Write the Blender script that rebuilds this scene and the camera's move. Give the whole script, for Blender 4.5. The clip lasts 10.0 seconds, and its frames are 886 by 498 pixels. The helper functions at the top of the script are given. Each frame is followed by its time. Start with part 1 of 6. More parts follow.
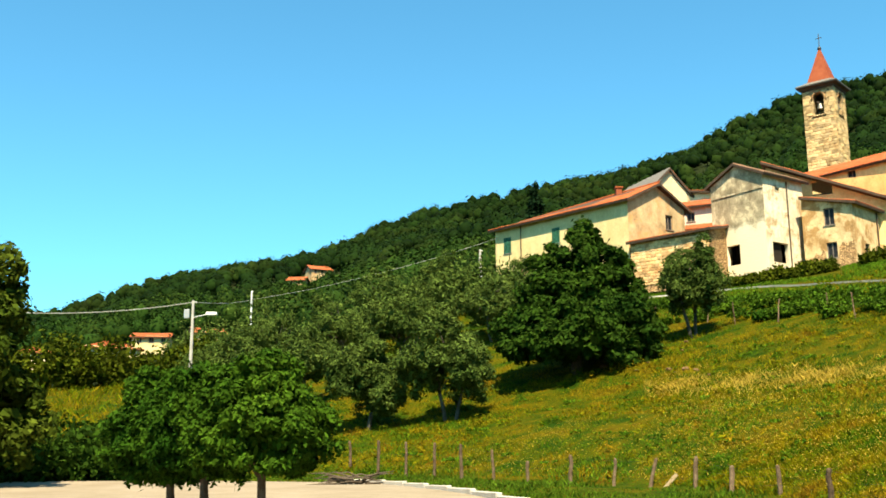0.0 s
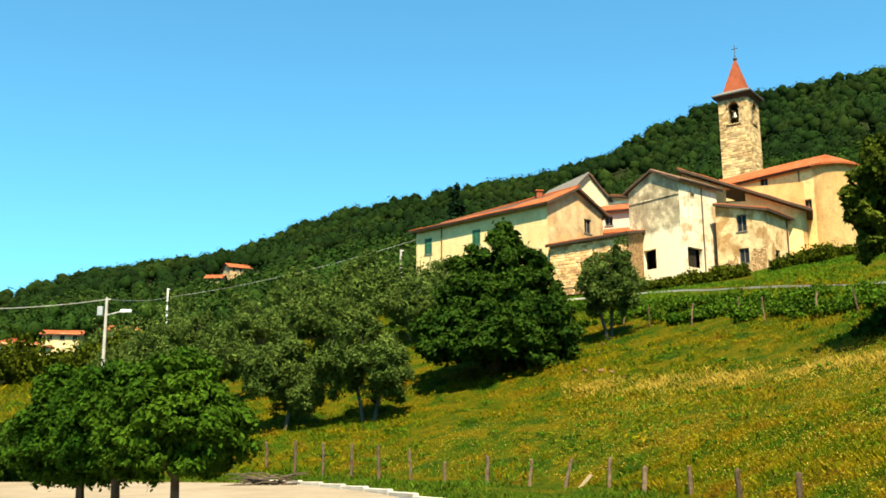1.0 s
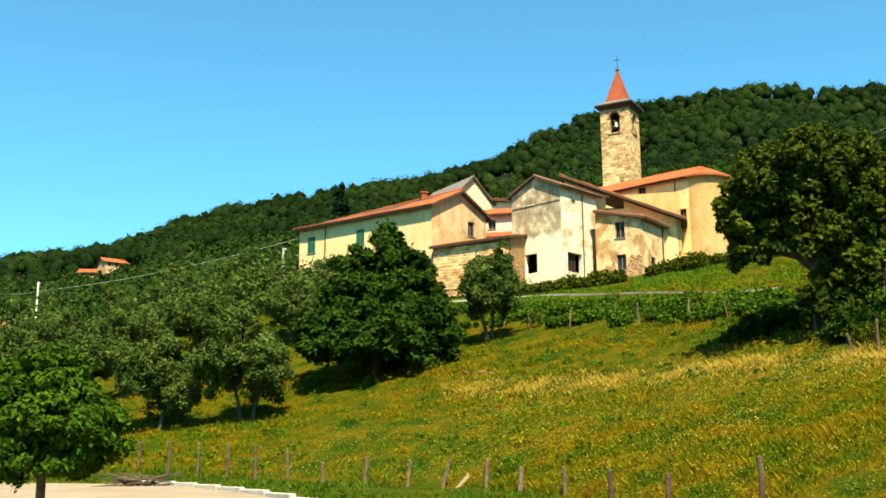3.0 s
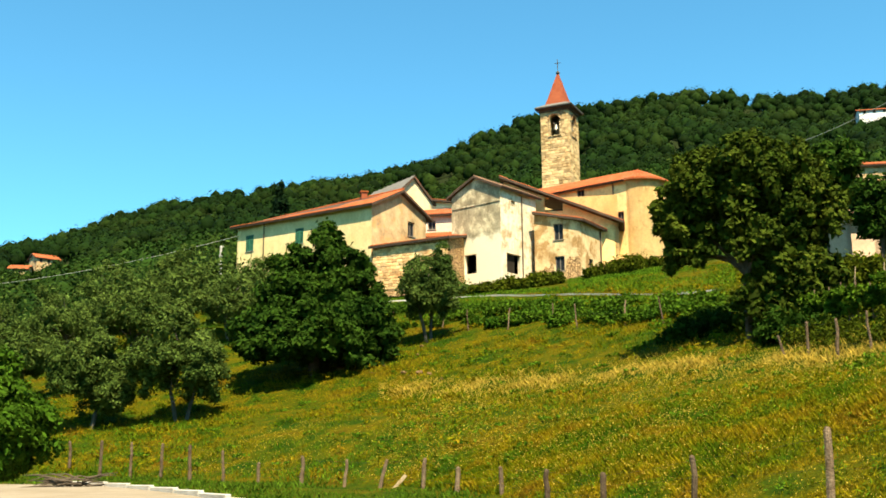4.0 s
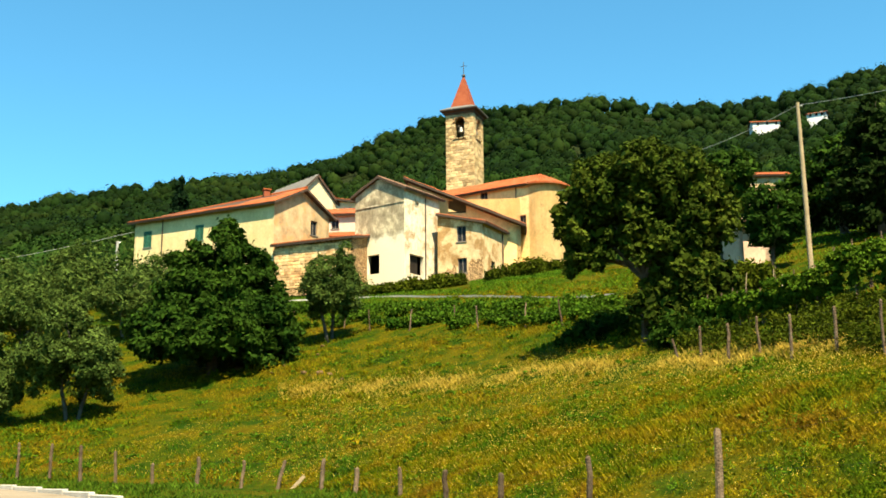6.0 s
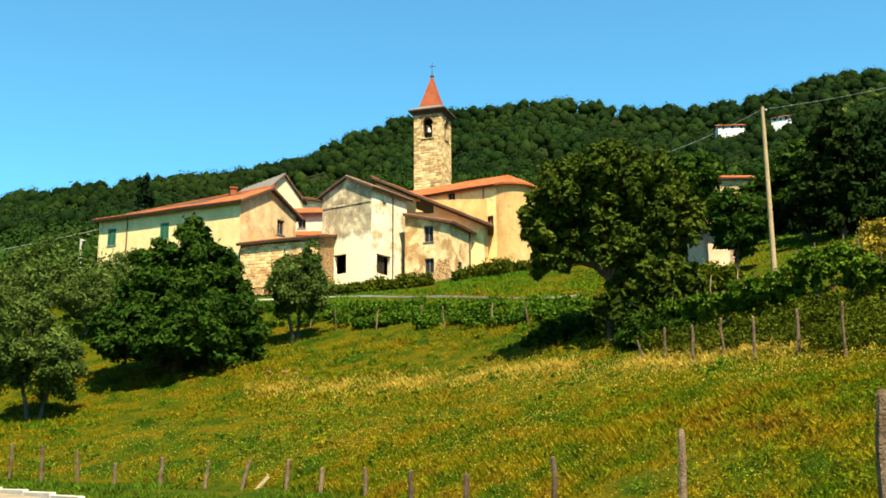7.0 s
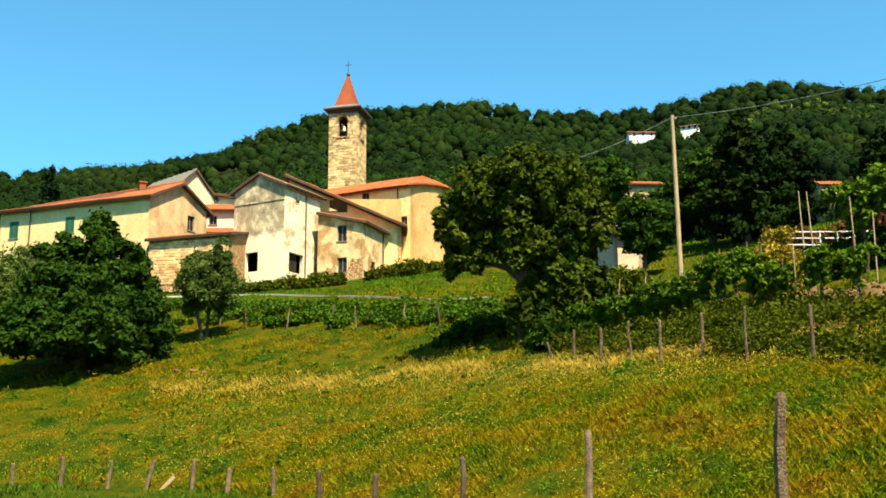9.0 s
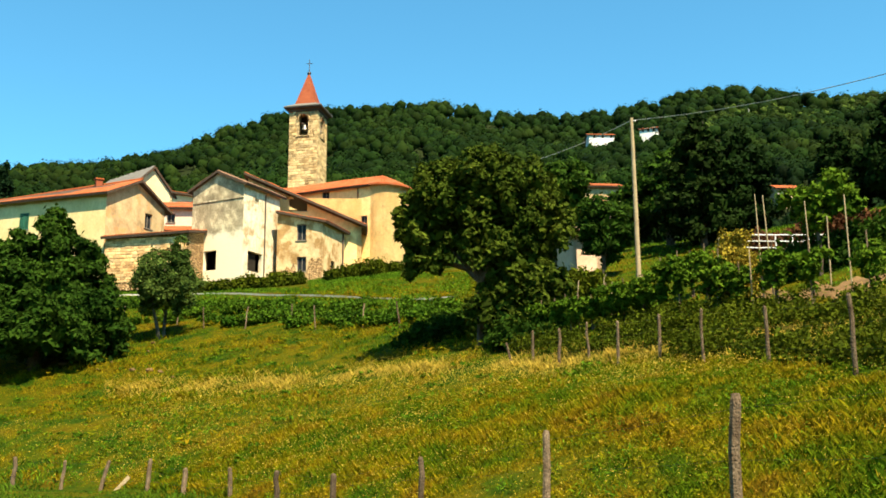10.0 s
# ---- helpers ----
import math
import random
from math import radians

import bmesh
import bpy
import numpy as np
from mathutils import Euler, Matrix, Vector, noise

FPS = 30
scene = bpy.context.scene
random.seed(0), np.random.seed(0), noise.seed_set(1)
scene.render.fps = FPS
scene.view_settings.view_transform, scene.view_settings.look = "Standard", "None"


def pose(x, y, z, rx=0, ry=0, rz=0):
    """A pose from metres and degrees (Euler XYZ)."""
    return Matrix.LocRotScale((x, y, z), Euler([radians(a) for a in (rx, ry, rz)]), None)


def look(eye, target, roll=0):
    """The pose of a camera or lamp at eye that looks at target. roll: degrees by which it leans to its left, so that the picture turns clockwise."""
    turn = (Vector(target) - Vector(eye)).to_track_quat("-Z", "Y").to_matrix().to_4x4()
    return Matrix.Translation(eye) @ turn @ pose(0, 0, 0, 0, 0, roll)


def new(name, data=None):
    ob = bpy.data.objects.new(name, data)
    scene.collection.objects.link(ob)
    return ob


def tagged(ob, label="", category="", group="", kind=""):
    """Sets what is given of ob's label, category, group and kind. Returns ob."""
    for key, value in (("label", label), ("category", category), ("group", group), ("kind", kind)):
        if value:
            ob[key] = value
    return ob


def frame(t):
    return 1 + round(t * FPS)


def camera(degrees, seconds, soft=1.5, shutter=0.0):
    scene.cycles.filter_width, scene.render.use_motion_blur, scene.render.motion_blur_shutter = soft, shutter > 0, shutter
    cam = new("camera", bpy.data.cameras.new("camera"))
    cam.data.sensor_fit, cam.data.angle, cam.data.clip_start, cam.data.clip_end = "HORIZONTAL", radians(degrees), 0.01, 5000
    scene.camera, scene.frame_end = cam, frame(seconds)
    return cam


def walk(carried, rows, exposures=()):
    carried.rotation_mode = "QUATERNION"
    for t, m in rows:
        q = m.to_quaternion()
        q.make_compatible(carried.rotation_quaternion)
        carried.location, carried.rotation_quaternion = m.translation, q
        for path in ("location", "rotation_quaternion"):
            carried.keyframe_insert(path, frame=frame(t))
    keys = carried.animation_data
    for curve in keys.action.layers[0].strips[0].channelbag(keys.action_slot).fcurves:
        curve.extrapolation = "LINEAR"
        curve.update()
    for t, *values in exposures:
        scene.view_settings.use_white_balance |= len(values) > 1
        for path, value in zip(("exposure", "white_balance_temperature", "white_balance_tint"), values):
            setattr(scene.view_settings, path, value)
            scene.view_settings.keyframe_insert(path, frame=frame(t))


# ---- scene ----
cam = camera(46.12, 10.0, soft=1.7)
PATH = [
    (0.0, pose(0, 0, 1.6, 102.02, 0.35, -1.09)),
    (0.5, pose(0, 0, 1.6, 102.03, 0.34, -3.25)),
    (1.0, pose(0, 0, 1.6, 102.02, 0.38, -5.54)),
    (1.5, pose(0, 0, 1.6, 102.01, 0.36, -7.56)),
    (2.0, pose(0, 0, 1.6, 102.02, 0.37, -9.19)),
    (3.5, pose(0, 0, 1.6, 102.00, 0.36, -13.70)),
    (4.0, pose(0, 0, 1.6, 101.99, 0.41, -15.47)),
    (4.5, pose(0, 0, 1.6, 101.98, 0.43, -16.99)),
    (5.0, pose(0, 0, 1.6, 101.99, 0.47, -18.59)),
    (5.5, pose(0, 0, 1.6, 101.99, 0.50, -19.89)),
    (7.0, pose(0, 0, 1.6, 101.98, 0.45, -22.76)),
    (7.5, pose(0, 0, 1.6, 101.98, 0.46, -23.93)),
    (8.0, pose(0, 0, 1.6, 101.97, 0.41, -25.27)),
    (8.5, pose(0, 0, 1.6, 101.97, 0.43, -26.44)),
    (9.0, pose(0, 0, 1.6, 101.96, 0.43, -27.64)),
    (9.5, pose(0, 0, 1.6, 101.97, 0.43, -28.66)),
    (10.0, pose(0, 0, 1.6, 101.95, 0.44, -29.89)),
]
walk(cam, PATH)

# ---- world, sun ----
SUN_AZ, SUN_EL = 179.0, 57.0      # degrees, azimuth counted to the left of +y
world = bpy.data.worlds.new("world")
scene.world = world
world.use_nodes = True
wn = world.node_tree
sky = wn.nodes.new("ShaderNodeTexSky")
sky.sky_type = "NISHITA"
sky.sun_disc = False
sky.sun_elevation = radians(SUN_EL)
sky.sun_rotation = radians(-SUN_AZ)
sky.altitude, sky.air_density, sky.dust_density, sky.ozone_density = 100, 1.0, 0.3, 2.5
tint = wn.nodes.new("ShaderNodeMix")
tint.data_type, tint.blend_type = "RGBA", "MULTIPLY"
tint.inputs[0].default_value = 1.0
tint.inputs[7].default_value = (0.66, 1.42, 1.40, 1)
wn.links.new(sky.outputs[0], tint.inputs[6])
wn.links.new(tint.outputs[2], wn.nodes["Background"].inputs[0])
wn.nodes["Background"].inputs[1].default_value = 0.056
sun_data = bpy.data.lights.new("sun", "SUN")
sun_data.energy, sun_data.angle, sun_data.color = 5.0, radians(0.5), (1.0, 0.86, 0.62)
sun = new("sun", sun_data)
sa, se = radians(SUN_AZ), radians(SUN_EL)
sun_dir = Vector((-math.sin(sa) * math.cos(se), math.cos(sa) * math.cos(se), math.sin(se)))
sun.matrix_world = look(sun_dir * 200, (0, 0, 0))
scene.view_settings.exposure = 1.62


# ---- materials ----
def mat(name, colors, scale=1.0, rough=0.85, bump=0.3, fine=8.0, metal=0.0, spots=None, random_hue=0.0, island=0.0, streak=0.0, span=(0.32, 0.68), grain=0.22):
    """Two-scale noise between the colours, fine grain as bump; spots: (colour, scale, amount) for wear patches."""
    m = bpy.data.materials.new(name)
    m.use_nodes = True
    nt = m.node_tree
    bsdf = nt.nodes["Principled BSDF"]
    geo = nt.nodes.new("ShaderNodeNewGeometry")
    n1 = nt.nodes.new("ShaderNodeTexNoise")
    n1.inputs["Scale"].default_value, n1.inputs["Detail"].default_value = scale, 6
    n1.inputs["Roughness"].default_value = 0.65
    nt.links.new(geo.outputs["Position"], n1.inputs["Vector"])
    ramp = nt.nodes.new("ShaderNodeValToRGB")
    ramp.color_ramp.elements[0].position, ramp.color_ramp.elements[1].position = span
    for i, c in enumerate(colors):
        e = ramp.color_ramp.elements[i] if i < 2 and len(colors) == 2 else None
        if e is None:
            if i == 0:
                e = ramp.color_ramp.elements[0]
            elif i == len(colors) - 1:
                e = ramp.color_ramp.elements[-1]
            else:
                e = ramp.color_ramp.elements.new(span[0] + (span[1] - span[0]) * i / (len(colors) - 1))
        e.color = (*c, 1)
    nt.links.new(n1.outputs[0], ramp.inputs[0])
    col = ramp.outputs[0]
    n2 = nt.nodes.new("ShaderNodeTexNoise")
    n2.inputs["Scale"].default_value, n2.inputs["Detail"].default_value = scale * fine, 4
    nt.links.new(geo.outputs["Position"], n2.inputs["Vector"])
    if spots:
        n3 = nt.nodes.new("ShaderNodeTexNoise")
        n3.inputs["Scale"].default_value, n3.inputs["Detail"].default_value = spots[1], 8
        n3.inputs["Roughness"].default_value = 0.7
        nt.links.new(geo.outputs["Position"], n3.inputs["Vector"])
        r3 = nt.nodes.new("ShaderNodeValToRGB")
        r3.color_ramp.elements[0].position = 0.62 - 0.25 * spots[2]
        r3.color_ramp.elements[1].position = 0.68 - 0.2 * spots[2]
        nt.links.new(n3.outputs[0], r3.inputs[0])
        mx = nt.nodes.new("ShaderNodeMix")
        mx.data_type = "RGBA"
        nt.links.new(r3.outputs[0], mx.inputs[0])
        nt.links.new(col, mx.inputs[6])
        mx.inputs[7].default_value = (*spots[0], 1)
        col = mx.outputs[2]
    if streak:
        mp = nt.nodes.new("ShaderNodeMapping")
        mp.inputs["Scale"].default_value = (1.6, 1.6, 0.7)
        nt.links.new(geo.outputs["Position"], mp.inputs[0])
        n4 = nt.nodes.new("ShaderNodeTexNoise")
        n4.inputs["Scale"].default_value, n4.inputs["Detail"].default_value, n4.inputs["Roughness"].default_value = 1.0, 7, 0.72
        nt.links.new(mp.outputs[0], n4.inputs["Vector"])
        r4 = nt.nodes.new("ShaderNodeValToRGB")
        r4.color_ramp.elements[0].position, r4.color_ramp.elements[1].position = 0.38, 0.56
        r4.color_ramp.elements[0].color = (1 - streak, 1 - streak * 1.1, 1 - streak * 1.2, 1)
        nt.links.new(n4.outputs[0], r4.inputs[0])
        mu = nt.nodes.new("ShaderNodeMix")
        mu.data_type, mu.blend_type = "RGBA", "MULTIPLY"
        mu.inputs[0].default_value = 1.0
        nt.links.new(col, mu.inputs[6])
        nt.links.new(r4.outputs[0], mu.inputs[7])
        col = mu.outputs[2]
    hsv = nt.nodes.new("ShaderNodeHueSaturation")
    nt.links.new(col, hsv.inputs["Color"])
    src = n2.outputs[0]
    if island:
        src = geo.outputs["Random Per Island"]
    elif random_hue:
        src = nt.nodes.new("ShaderNodeObjectInfo").outputs["Random"]
    mr = nt.nodes.new("ShaderNodeMapRange")
    k = island or random_hue or grain
    mr.inputs[3].default_value, mr.inputs[4].default_value = 1 - k, 1 + k
    nt.links.new(src, mr.inputs[0])
    nt.links.new(mr.outputs[0], hsv.inputs["Value"])
    nt.links.new(hsv.outputs[0], bsdf.inputs["Base Color"])
    bsdf.inputs["Roughness"].default_value, bsdf.inputs["Metallic"].default_value = rough, metal
    bsdf.inputs["Specular IOR Level"].default_value = 0.5 if metal else max(0.03, 0.5 - rough * 0.5)
    if bump:
        b = nt.nodes.new("ShaderNodeBump")
        b.inputs["Strength"].default_value, b.inputs["Distance"].default_value = bump, 0.05
        nt.links.new(n2.outputs[0], b.inputs["Height"])
        nt.links.new(b.outputs[0], bsdf.inputs["Normal"])
    return m


def masonry(name, c_a, c_b, mortar, size=0.34):
    """Rough coursed rubble: stretched cells with recessed joints."""
    m = mat(name, (c_a, c_b), 2.2, 0.9, 0.0, 6)
    nt = m.node_tree
    bsdf = nt.nodes["Principled BSDF"]
    base = bsdf.inputs["Base Color"].links[0].from_socket
    geo = nt.nodes.new("ShaderNodeNewGeometry")
    mp = nt.nodes.new("ShaderNodeMapping")
    mp.inputs["Scale"].default_value = (1 / size, 1 / size, 1.9 / size)
    nt.links.new(geo.outputs["Position"], mp.inputs[0])
    v = nt.nodes.new("ShaderNodeTexVoronoi")
    v.feature = "DISTANCE_TO_EDGE"
    nt.links.new(mp.outputs[0], v.inputs["Vector"])
    vc = nt.nodes.new("ShaderNodeTexVoronoi")
    nt.links.new(mp.outputs[0], vc.inputs["Vector"])
    hs = nt.nodes.new("ShaderNodeHueSaturation")
    nt.links.new(base, hs.inputs["Color"])
    sep = nt.nodes.new("ShaderNodeSeparateColor")
    nt.links.new(vc.outputs["Color"], sep.inputs[0])
    mr = nt.nodes.new("ShaderNodeMapRange")
    mr.inputs[3].default_value, mr.inputs[4].default_value = 0.35, 1.55
    nt.links.new(sep.outputs[0], mr.inputs[0])
    nt.links.new(mr.outputs[0], hs.inputs["Value"])
    rp = nt.nodes.new("ShaderNodeValToRGB")
    rp.color_ramp.elements[0].position, rp.color_ramp.elements[1].position = 0.03, 0.13
    nt.links.new(v.outputs["Distance"], rp.inputs[0])
    mx = nt.nodes.new("ShaderNodeMix")
    mx.data_type = "RGBA"
    mx.inputs[6].default_value = (*mortar, 1)
    nt.links.new(rp.outputs[0], mx.inputs[0])
    nt.links.new(hs.outputs[0], mx.inputs[7])
    nt.links.new(mx.outputs[2], bsdf.inputs["Base Color"])
    b = nt.nodes.new("ShaderNodeBump")
    b.inputs["Strength"].default_value, b.inputs["Distance"].default_value = 0.8, 0.08
    nt.links.new(rp.outputs[0], b.inputs["Height"])
    nt.links.new(b.outputs[0], bsdf.inputs["Normal"])
    return m


def leaf_mat(name, colors, scale, back=0.2, island=0.5, span=(0.32, 0.68)):
    m = mat(name, colors, scale, 0.55, 0.0, 6, island=island, span=span)
    nt = m.node_tree
    bsdf = nt.nodes["Principled BSDF"]
    out = nt.nodes["Material Output"]
    tr = nt.nodes.new("ShaderNodeBsdfTranslucent")
    nt.links.new(bsdf.inputs["Base Color"].links[0].from_socket, tr.inputs[0])
    ms = nt.nodes.new("ShaderNodeMixShader")
    ms.inputs[0].default_value = back
    nt.links.new(bsdf.outputs[0], ms.inputs[1])
    nt.links.new(tr.outputs[0], ms.inputs[2])
    nt.links.new(ms.outputs[0], out.inputs[0])
    bsdf.inputs["Specular IOR Level"].default_value, bsdf.inputs["Roughness"].default_value = 0.03, 0.8
    return m


# blade colours much darkened: the shade between grass blades is put into the ground
M_meadow = mat("meadow_sward", ((0.0123, 0.0308, 0.00088), (0.0246, 0.0396, 0.00088), (0.0422, 0.0449, 0.00088), (0.0634, 0.0537, 0.00088), (0.0493, 0.0378, 0.00088)), 0.62, 0.95, 1.0, 18, span=(0.36, 0.66), grain=0.6)


def forest_floor(m, near, wide, colour):
    """Lets the ground turn to one dark colour on the wooded mountain, beyond a distance from the lot."""
    nt = m.node_tree
    bsdf = nt.nodes["Principled BSDF"]
    geo = nt.nodes.new("ShaderNodeNewGeometry")
    flat = nt.nodes.new("ShaderNodeVectorMath")
    flat.operation = "MULTIPLY"
    flat.inputs[1].default_value = (1, 1, 0)
    nt.links.new(geo.outputs["Position"], flat.inputs[0])
    ln = nt.nodes.new("ShaderNodeVectorMath")
    ln.operation = "LENGTH"
    nt.links.new(flat.outputs[0], ln.inputs[0])
    mr = nt.nodes.new("ShaderNodeMapRange")
    mr.inputs[1].default_value, mr.inputs[2].default_value = near, near + wide
    nt.links.new(ln.outputs["Value"], mr.inputs[0])
    mx = nt.nodes.new("ShaderNodeMix")
    mx.data_type = "RGBA"
    nt.links.new(mr.outputs[0], mx.inputs[0])
    nt.links.new(bsdf.inputs["Base Color"].links[0].from_socket, mx.inputs[6])
    mx.inputs[7].default_value = (*colour, 1)
    nt.links.new(mx.outputs[2], bsdf.inputs["Base Color"])


forest_floor(M_meadow, 106, 10, (0.014, 0.020, 0.006))
M_grass = leaf_mat("grass_blade", ((0.0337, 0.0741, 0.0018), (0.0634, 0.0936, 0.0018), (0.111, 0.108, 0.0018), (0.176, 0.125, 0.0027), (0.127, 0.0724, 0.0036)), 0.62, 0.15, 0.45, (0.36, 0.66))
M_gold = leaf_mat("golden_grass", ((0.132, 0.11, 0.00264), (0.198, 0.145, 0.00616), (0.145, 0.088, 0.00528)), 0.6, 0.2, 0.4)
M_straw = leaf_mat("dry_grass", ((0.338, 0.231, 0.0264), (0.481, 0.338, 0.054)), 0.4, 0.3, 0.3)
M_gravel = mat("pale_gravel", ((0.19, 0.153, 0.101), (0.258, 0.213, 0.149)), 0.6, 0.95, 0.4, 40)
M_kerb = mat("kerb_stone", ((0.367, 0.333, 0.271), (0.481, 0.438, 0.367)), 1.5, 0.9, 0.4, 12)
M_asphalt = mat("lane_asphalt", ((0.112, 0.112, 0.1085), (0.168, 0.1645, 0.154)), 0.8, 0.9, 0.3, 30)
M_cream = mat("cream_plaster", ((0.5544, 0.4284, 0.2352), (0.6384, 0.5124, 0.3192)), 0.5, 0.9, 0.15, 14)
M_yellow = mat("pale_yellow_plaster", ((0.56, 0.43, 0.185), (0.66, 0.53, 0.27)), 0.4, 0.9, 0.15, 14, streak=0.12)
M_ochre = mat("worn_ochre_plaster", ((0.76, 0.49, 0.18), (0.87, 0.61, 0.27)), 0.6, 0.9, 0.2, 14, spots=((0.66, 0.42, 0.165), 1.1, 0.24), streak=0.15)
M_tan = mat("stained_tan_plaster", ((0.28, 0.20, 0.10), (0.42, 0.31, 0.165), (0.56, 0.40, 0.21)), 0.9, 0.92, 0.3, 9, spots=((0.54, 0.29, 0.12), 0.8, 0.35), streak=0.18)
M_white = mat("peeling_white_plaster", ((0.588, 0.4872, 0.3192), (0.6888, 0.6048, 0.4368)), 0.7, 0.9, 0.3, 9, spots=((0.42, 0.3024, 0.1596), 0.75, 0.46), streak=0.28)
M_grey = mat("weathered_grey_plaster", ((0.22, 0.185, 0.115), (0.38, 0.315, 0.195), (0.54, 0.45, 0.29)), 0.8, 0.92, 0.4, 8, spots=((0.64, 0.54, 0.36), 1.0, 0.34), streak=0.25)


def worn_front(name, low, high, level, waver):
    """One plaster face: paler wash below an uneven line, grey weathered coat above it."""
    m = mat(name, high, 0.9, 0.92, 0.4, 8, spots=((0.60, 0.50, 0.31), 0.9, 0.36), streak=0.25)
    nt = m.node_tree
    bsdf = nt.nodes["Principled BSDF"]
    geo = nt.nodes.new("ShaderNodeNewGeometry")
    sep = nt.nodes.new("ShaderNodeSeparateXYZ")
    nt.links.new(geo.outputs["Position"], sep.inputs[0])
    nz = nt.nodes.new("ShaderNodeTexNoise")
    nz.inputs["Scale"].default_value, nz.inputs["Detail"].default_value, nz.inputs["Roughness"].default_value = 0.7, 8, 0.7
    nt.links.new(geo.outputs["Position"], nz.inputs["Vector"])
    ma = nt.nodes.new("ShaderNodeMath")
    ma.operation = "MULTIPLY_ADD"
    ma.inputs[1].default_value = waver
    nt.links.new(nz.outputs[0], ma.inputs[0])
    nt.links.new(sep.outputs[2], ma.inputs[2])
    mr = nt.nodes.new("ShaderNodeMapRange")
    mr.inputs[1].default_value, mr.inputs[2].default_value = level + waver / 2 - 0.25, level + waver / 2 + 0.25
    nt.links.new(ma.outputs[0], mr.inputs[0])
    mx = nt.nodes.new("ShaderNodeMix")
    mx.data_type = "RGBA"
    nt.links.new(mr.outputs[0], mx.inputs[0])
    nt.links.new(bsdf.inputs["Base Color"].links[0].from_socket, mx.inputs[7])
    mx.inputs[6].default_value = (*low, 1)
    nt.links.new(mx.outputs[2], bsdf.inputs["Base Color"])
    return m


M_front = worn_front("grey_over_white_plaster", (0.74, 0.64, 0.44), ((0.20, 0.165, 0.10), (0.36, 0.295, 0.18), (0.52, 0.43, 0.27)), 20.7, 2.4)
M_pink = mat("pinkish_white_plaster", ((0.5208, 0.3948, 0.2772), (0.6216, 0.504, 0.378)), 0.4, 0.9, 0.15, 14)
M_rose = mat("rose_plaster", ((0.46, 0.31, 0.20), (0.58, 0.43, 0.29)), 0.5, 0.9, 0.15, 14)
M_patchy = mat("plaster_over_stone", ((0.50, 0.35, 0.17), (0.70, 0.53, 0.29)), 0.6, 0.92, 0.5, 9, spots=((0.36, 0.215, 0.085), 0.7, 0.58), streak=0.26)
M_stone = masonry("rubble_stone", (0.46, 0.32, 0.15), (0.66, 0.50, 0.26), (0.15, 0.105, 0.055), 0.5)
M_block = mat("rubble_block", ((0.336, 0.221, 0.096), (0.47, 0.336, 0.16), (0.554, 0.41, 0.216)), 1.3, 0.92, 0.5, 7, random_hue=0.42)
M_redblock = mat("warm_rubble_block", ((0.46, 0.25, 0.10), (0.60, 0.38, 0.17), (0.68, 0.49, 0.26)), 1.3, 0.92, 0.5, 7, random_hue=0.38)
M_redstone = masonry("warm_rubble_stone", (0.44, 0.25, 0.11), (0.60, 0.40, 0.19), (0.15, 0.09, 0.045), 0.75)
M_tile = mat("terracotta_tiles", ((0.21, 0.0504, 0.0168), (0.2856, 0.07728, 0.0252), (0.2352, 0.0966, 0.04704)), 1.4, 0.85, 0.4, 8)
M_oldtile = mat("weathered_roof_tiles", ((0.10, 0.062, 0.040), (0.20, 0.115, 0.068)), 1.4, 0.9, 0.4, 8)
M_slate = mat("grey_roof_sheet", ((0.113, 0.105, 0.0907), (0.151, 0.139, 0.117)), 0.9, 0.7, 0.2, 12)
M_brick = mat("red_roof_brick", ((0.1848, 0.04368, 0.02016), (0.2604, 0.07392, 0.03192)), 1.2, 0.85, 0.4, 10)
M_dark = mat("dark_eave_timber", ((0.045, 0.032, 0.022), (0.08, 0.055, 0.038)), 2.0, 0.8, 0.3, 10)
M_shutter = mat("green_shutter_paint", ((0.02, 0.09, 0.05), (0.035, 0.13, 0.075)), 2.0, 0.6, 0.2, 10)
M_frame = mat("grey_window_paint", ((0.11, 0.09, 0.07), (0.20, 0.17, 0.13)), 3.0, 0.6, 0.2, 10)
M_bark = mat("tree_bark", ((0.055, 0.042, 0.028), (0.11, 0.085, 0.06)), 3.0, 0.95, 0.8, 8)
M_olivebark = mat("olive_bark", ((0.055, 0.048, 0.034), (0.11, 0.095, 0.07)), 3.0, 0.95, 0.8, 8)
M_post = mat("weathered_post_wood", ((0.0735, 0.0484, 0.028), (0.179, 0.126, 0.076)), 5.0, 0.9, 0.8, 6, random_hue=0.3)
M_concrete = mat("grey_concrete", ((0.3024, 0.2856, 0.2436), (0.4032, 0.378, 0.3276)), 2.0, 0.9, 0.3, 14)
M_polewood = mat("pole_wood", ((0.252, 0.1848, 0.1008), (0.3528, 0.2688, 0.1512)), 2.0, 0.85, 0.4, 10)
M_metal = mat("dull_metal", ((0.30, 0.30, 0.29), (0.42, 0.42, 0.40)), 2.0, 0.5, 0.1, 14, metal=0.6)
M_iron = mat("black_iron", ((0.03, 0.03, 0.03), (0.06, 0.055, 0.05)), 4.0, 0.6, 0.1, 10, metal=0.4)
M_bronze = mat("bell_bronze", ((0.2, 0.19, 0.15), (0.275, 0.26, 0.21)), 4.0, 0.4, 0.1, 10, metal=0.6)
M_cable = mat("pale_cable", ((0.2184, 0.21, 0.1848), (0.2688, 0.2604, 0.2352)), 2.0, 0.6, 0.0)
M_whitepaint = mat("white_paint", ((0.6216, 0.5964, 0.546), (0.6888, 0.672, 0.63)), 1.0, 0.7, 0.1, 14)
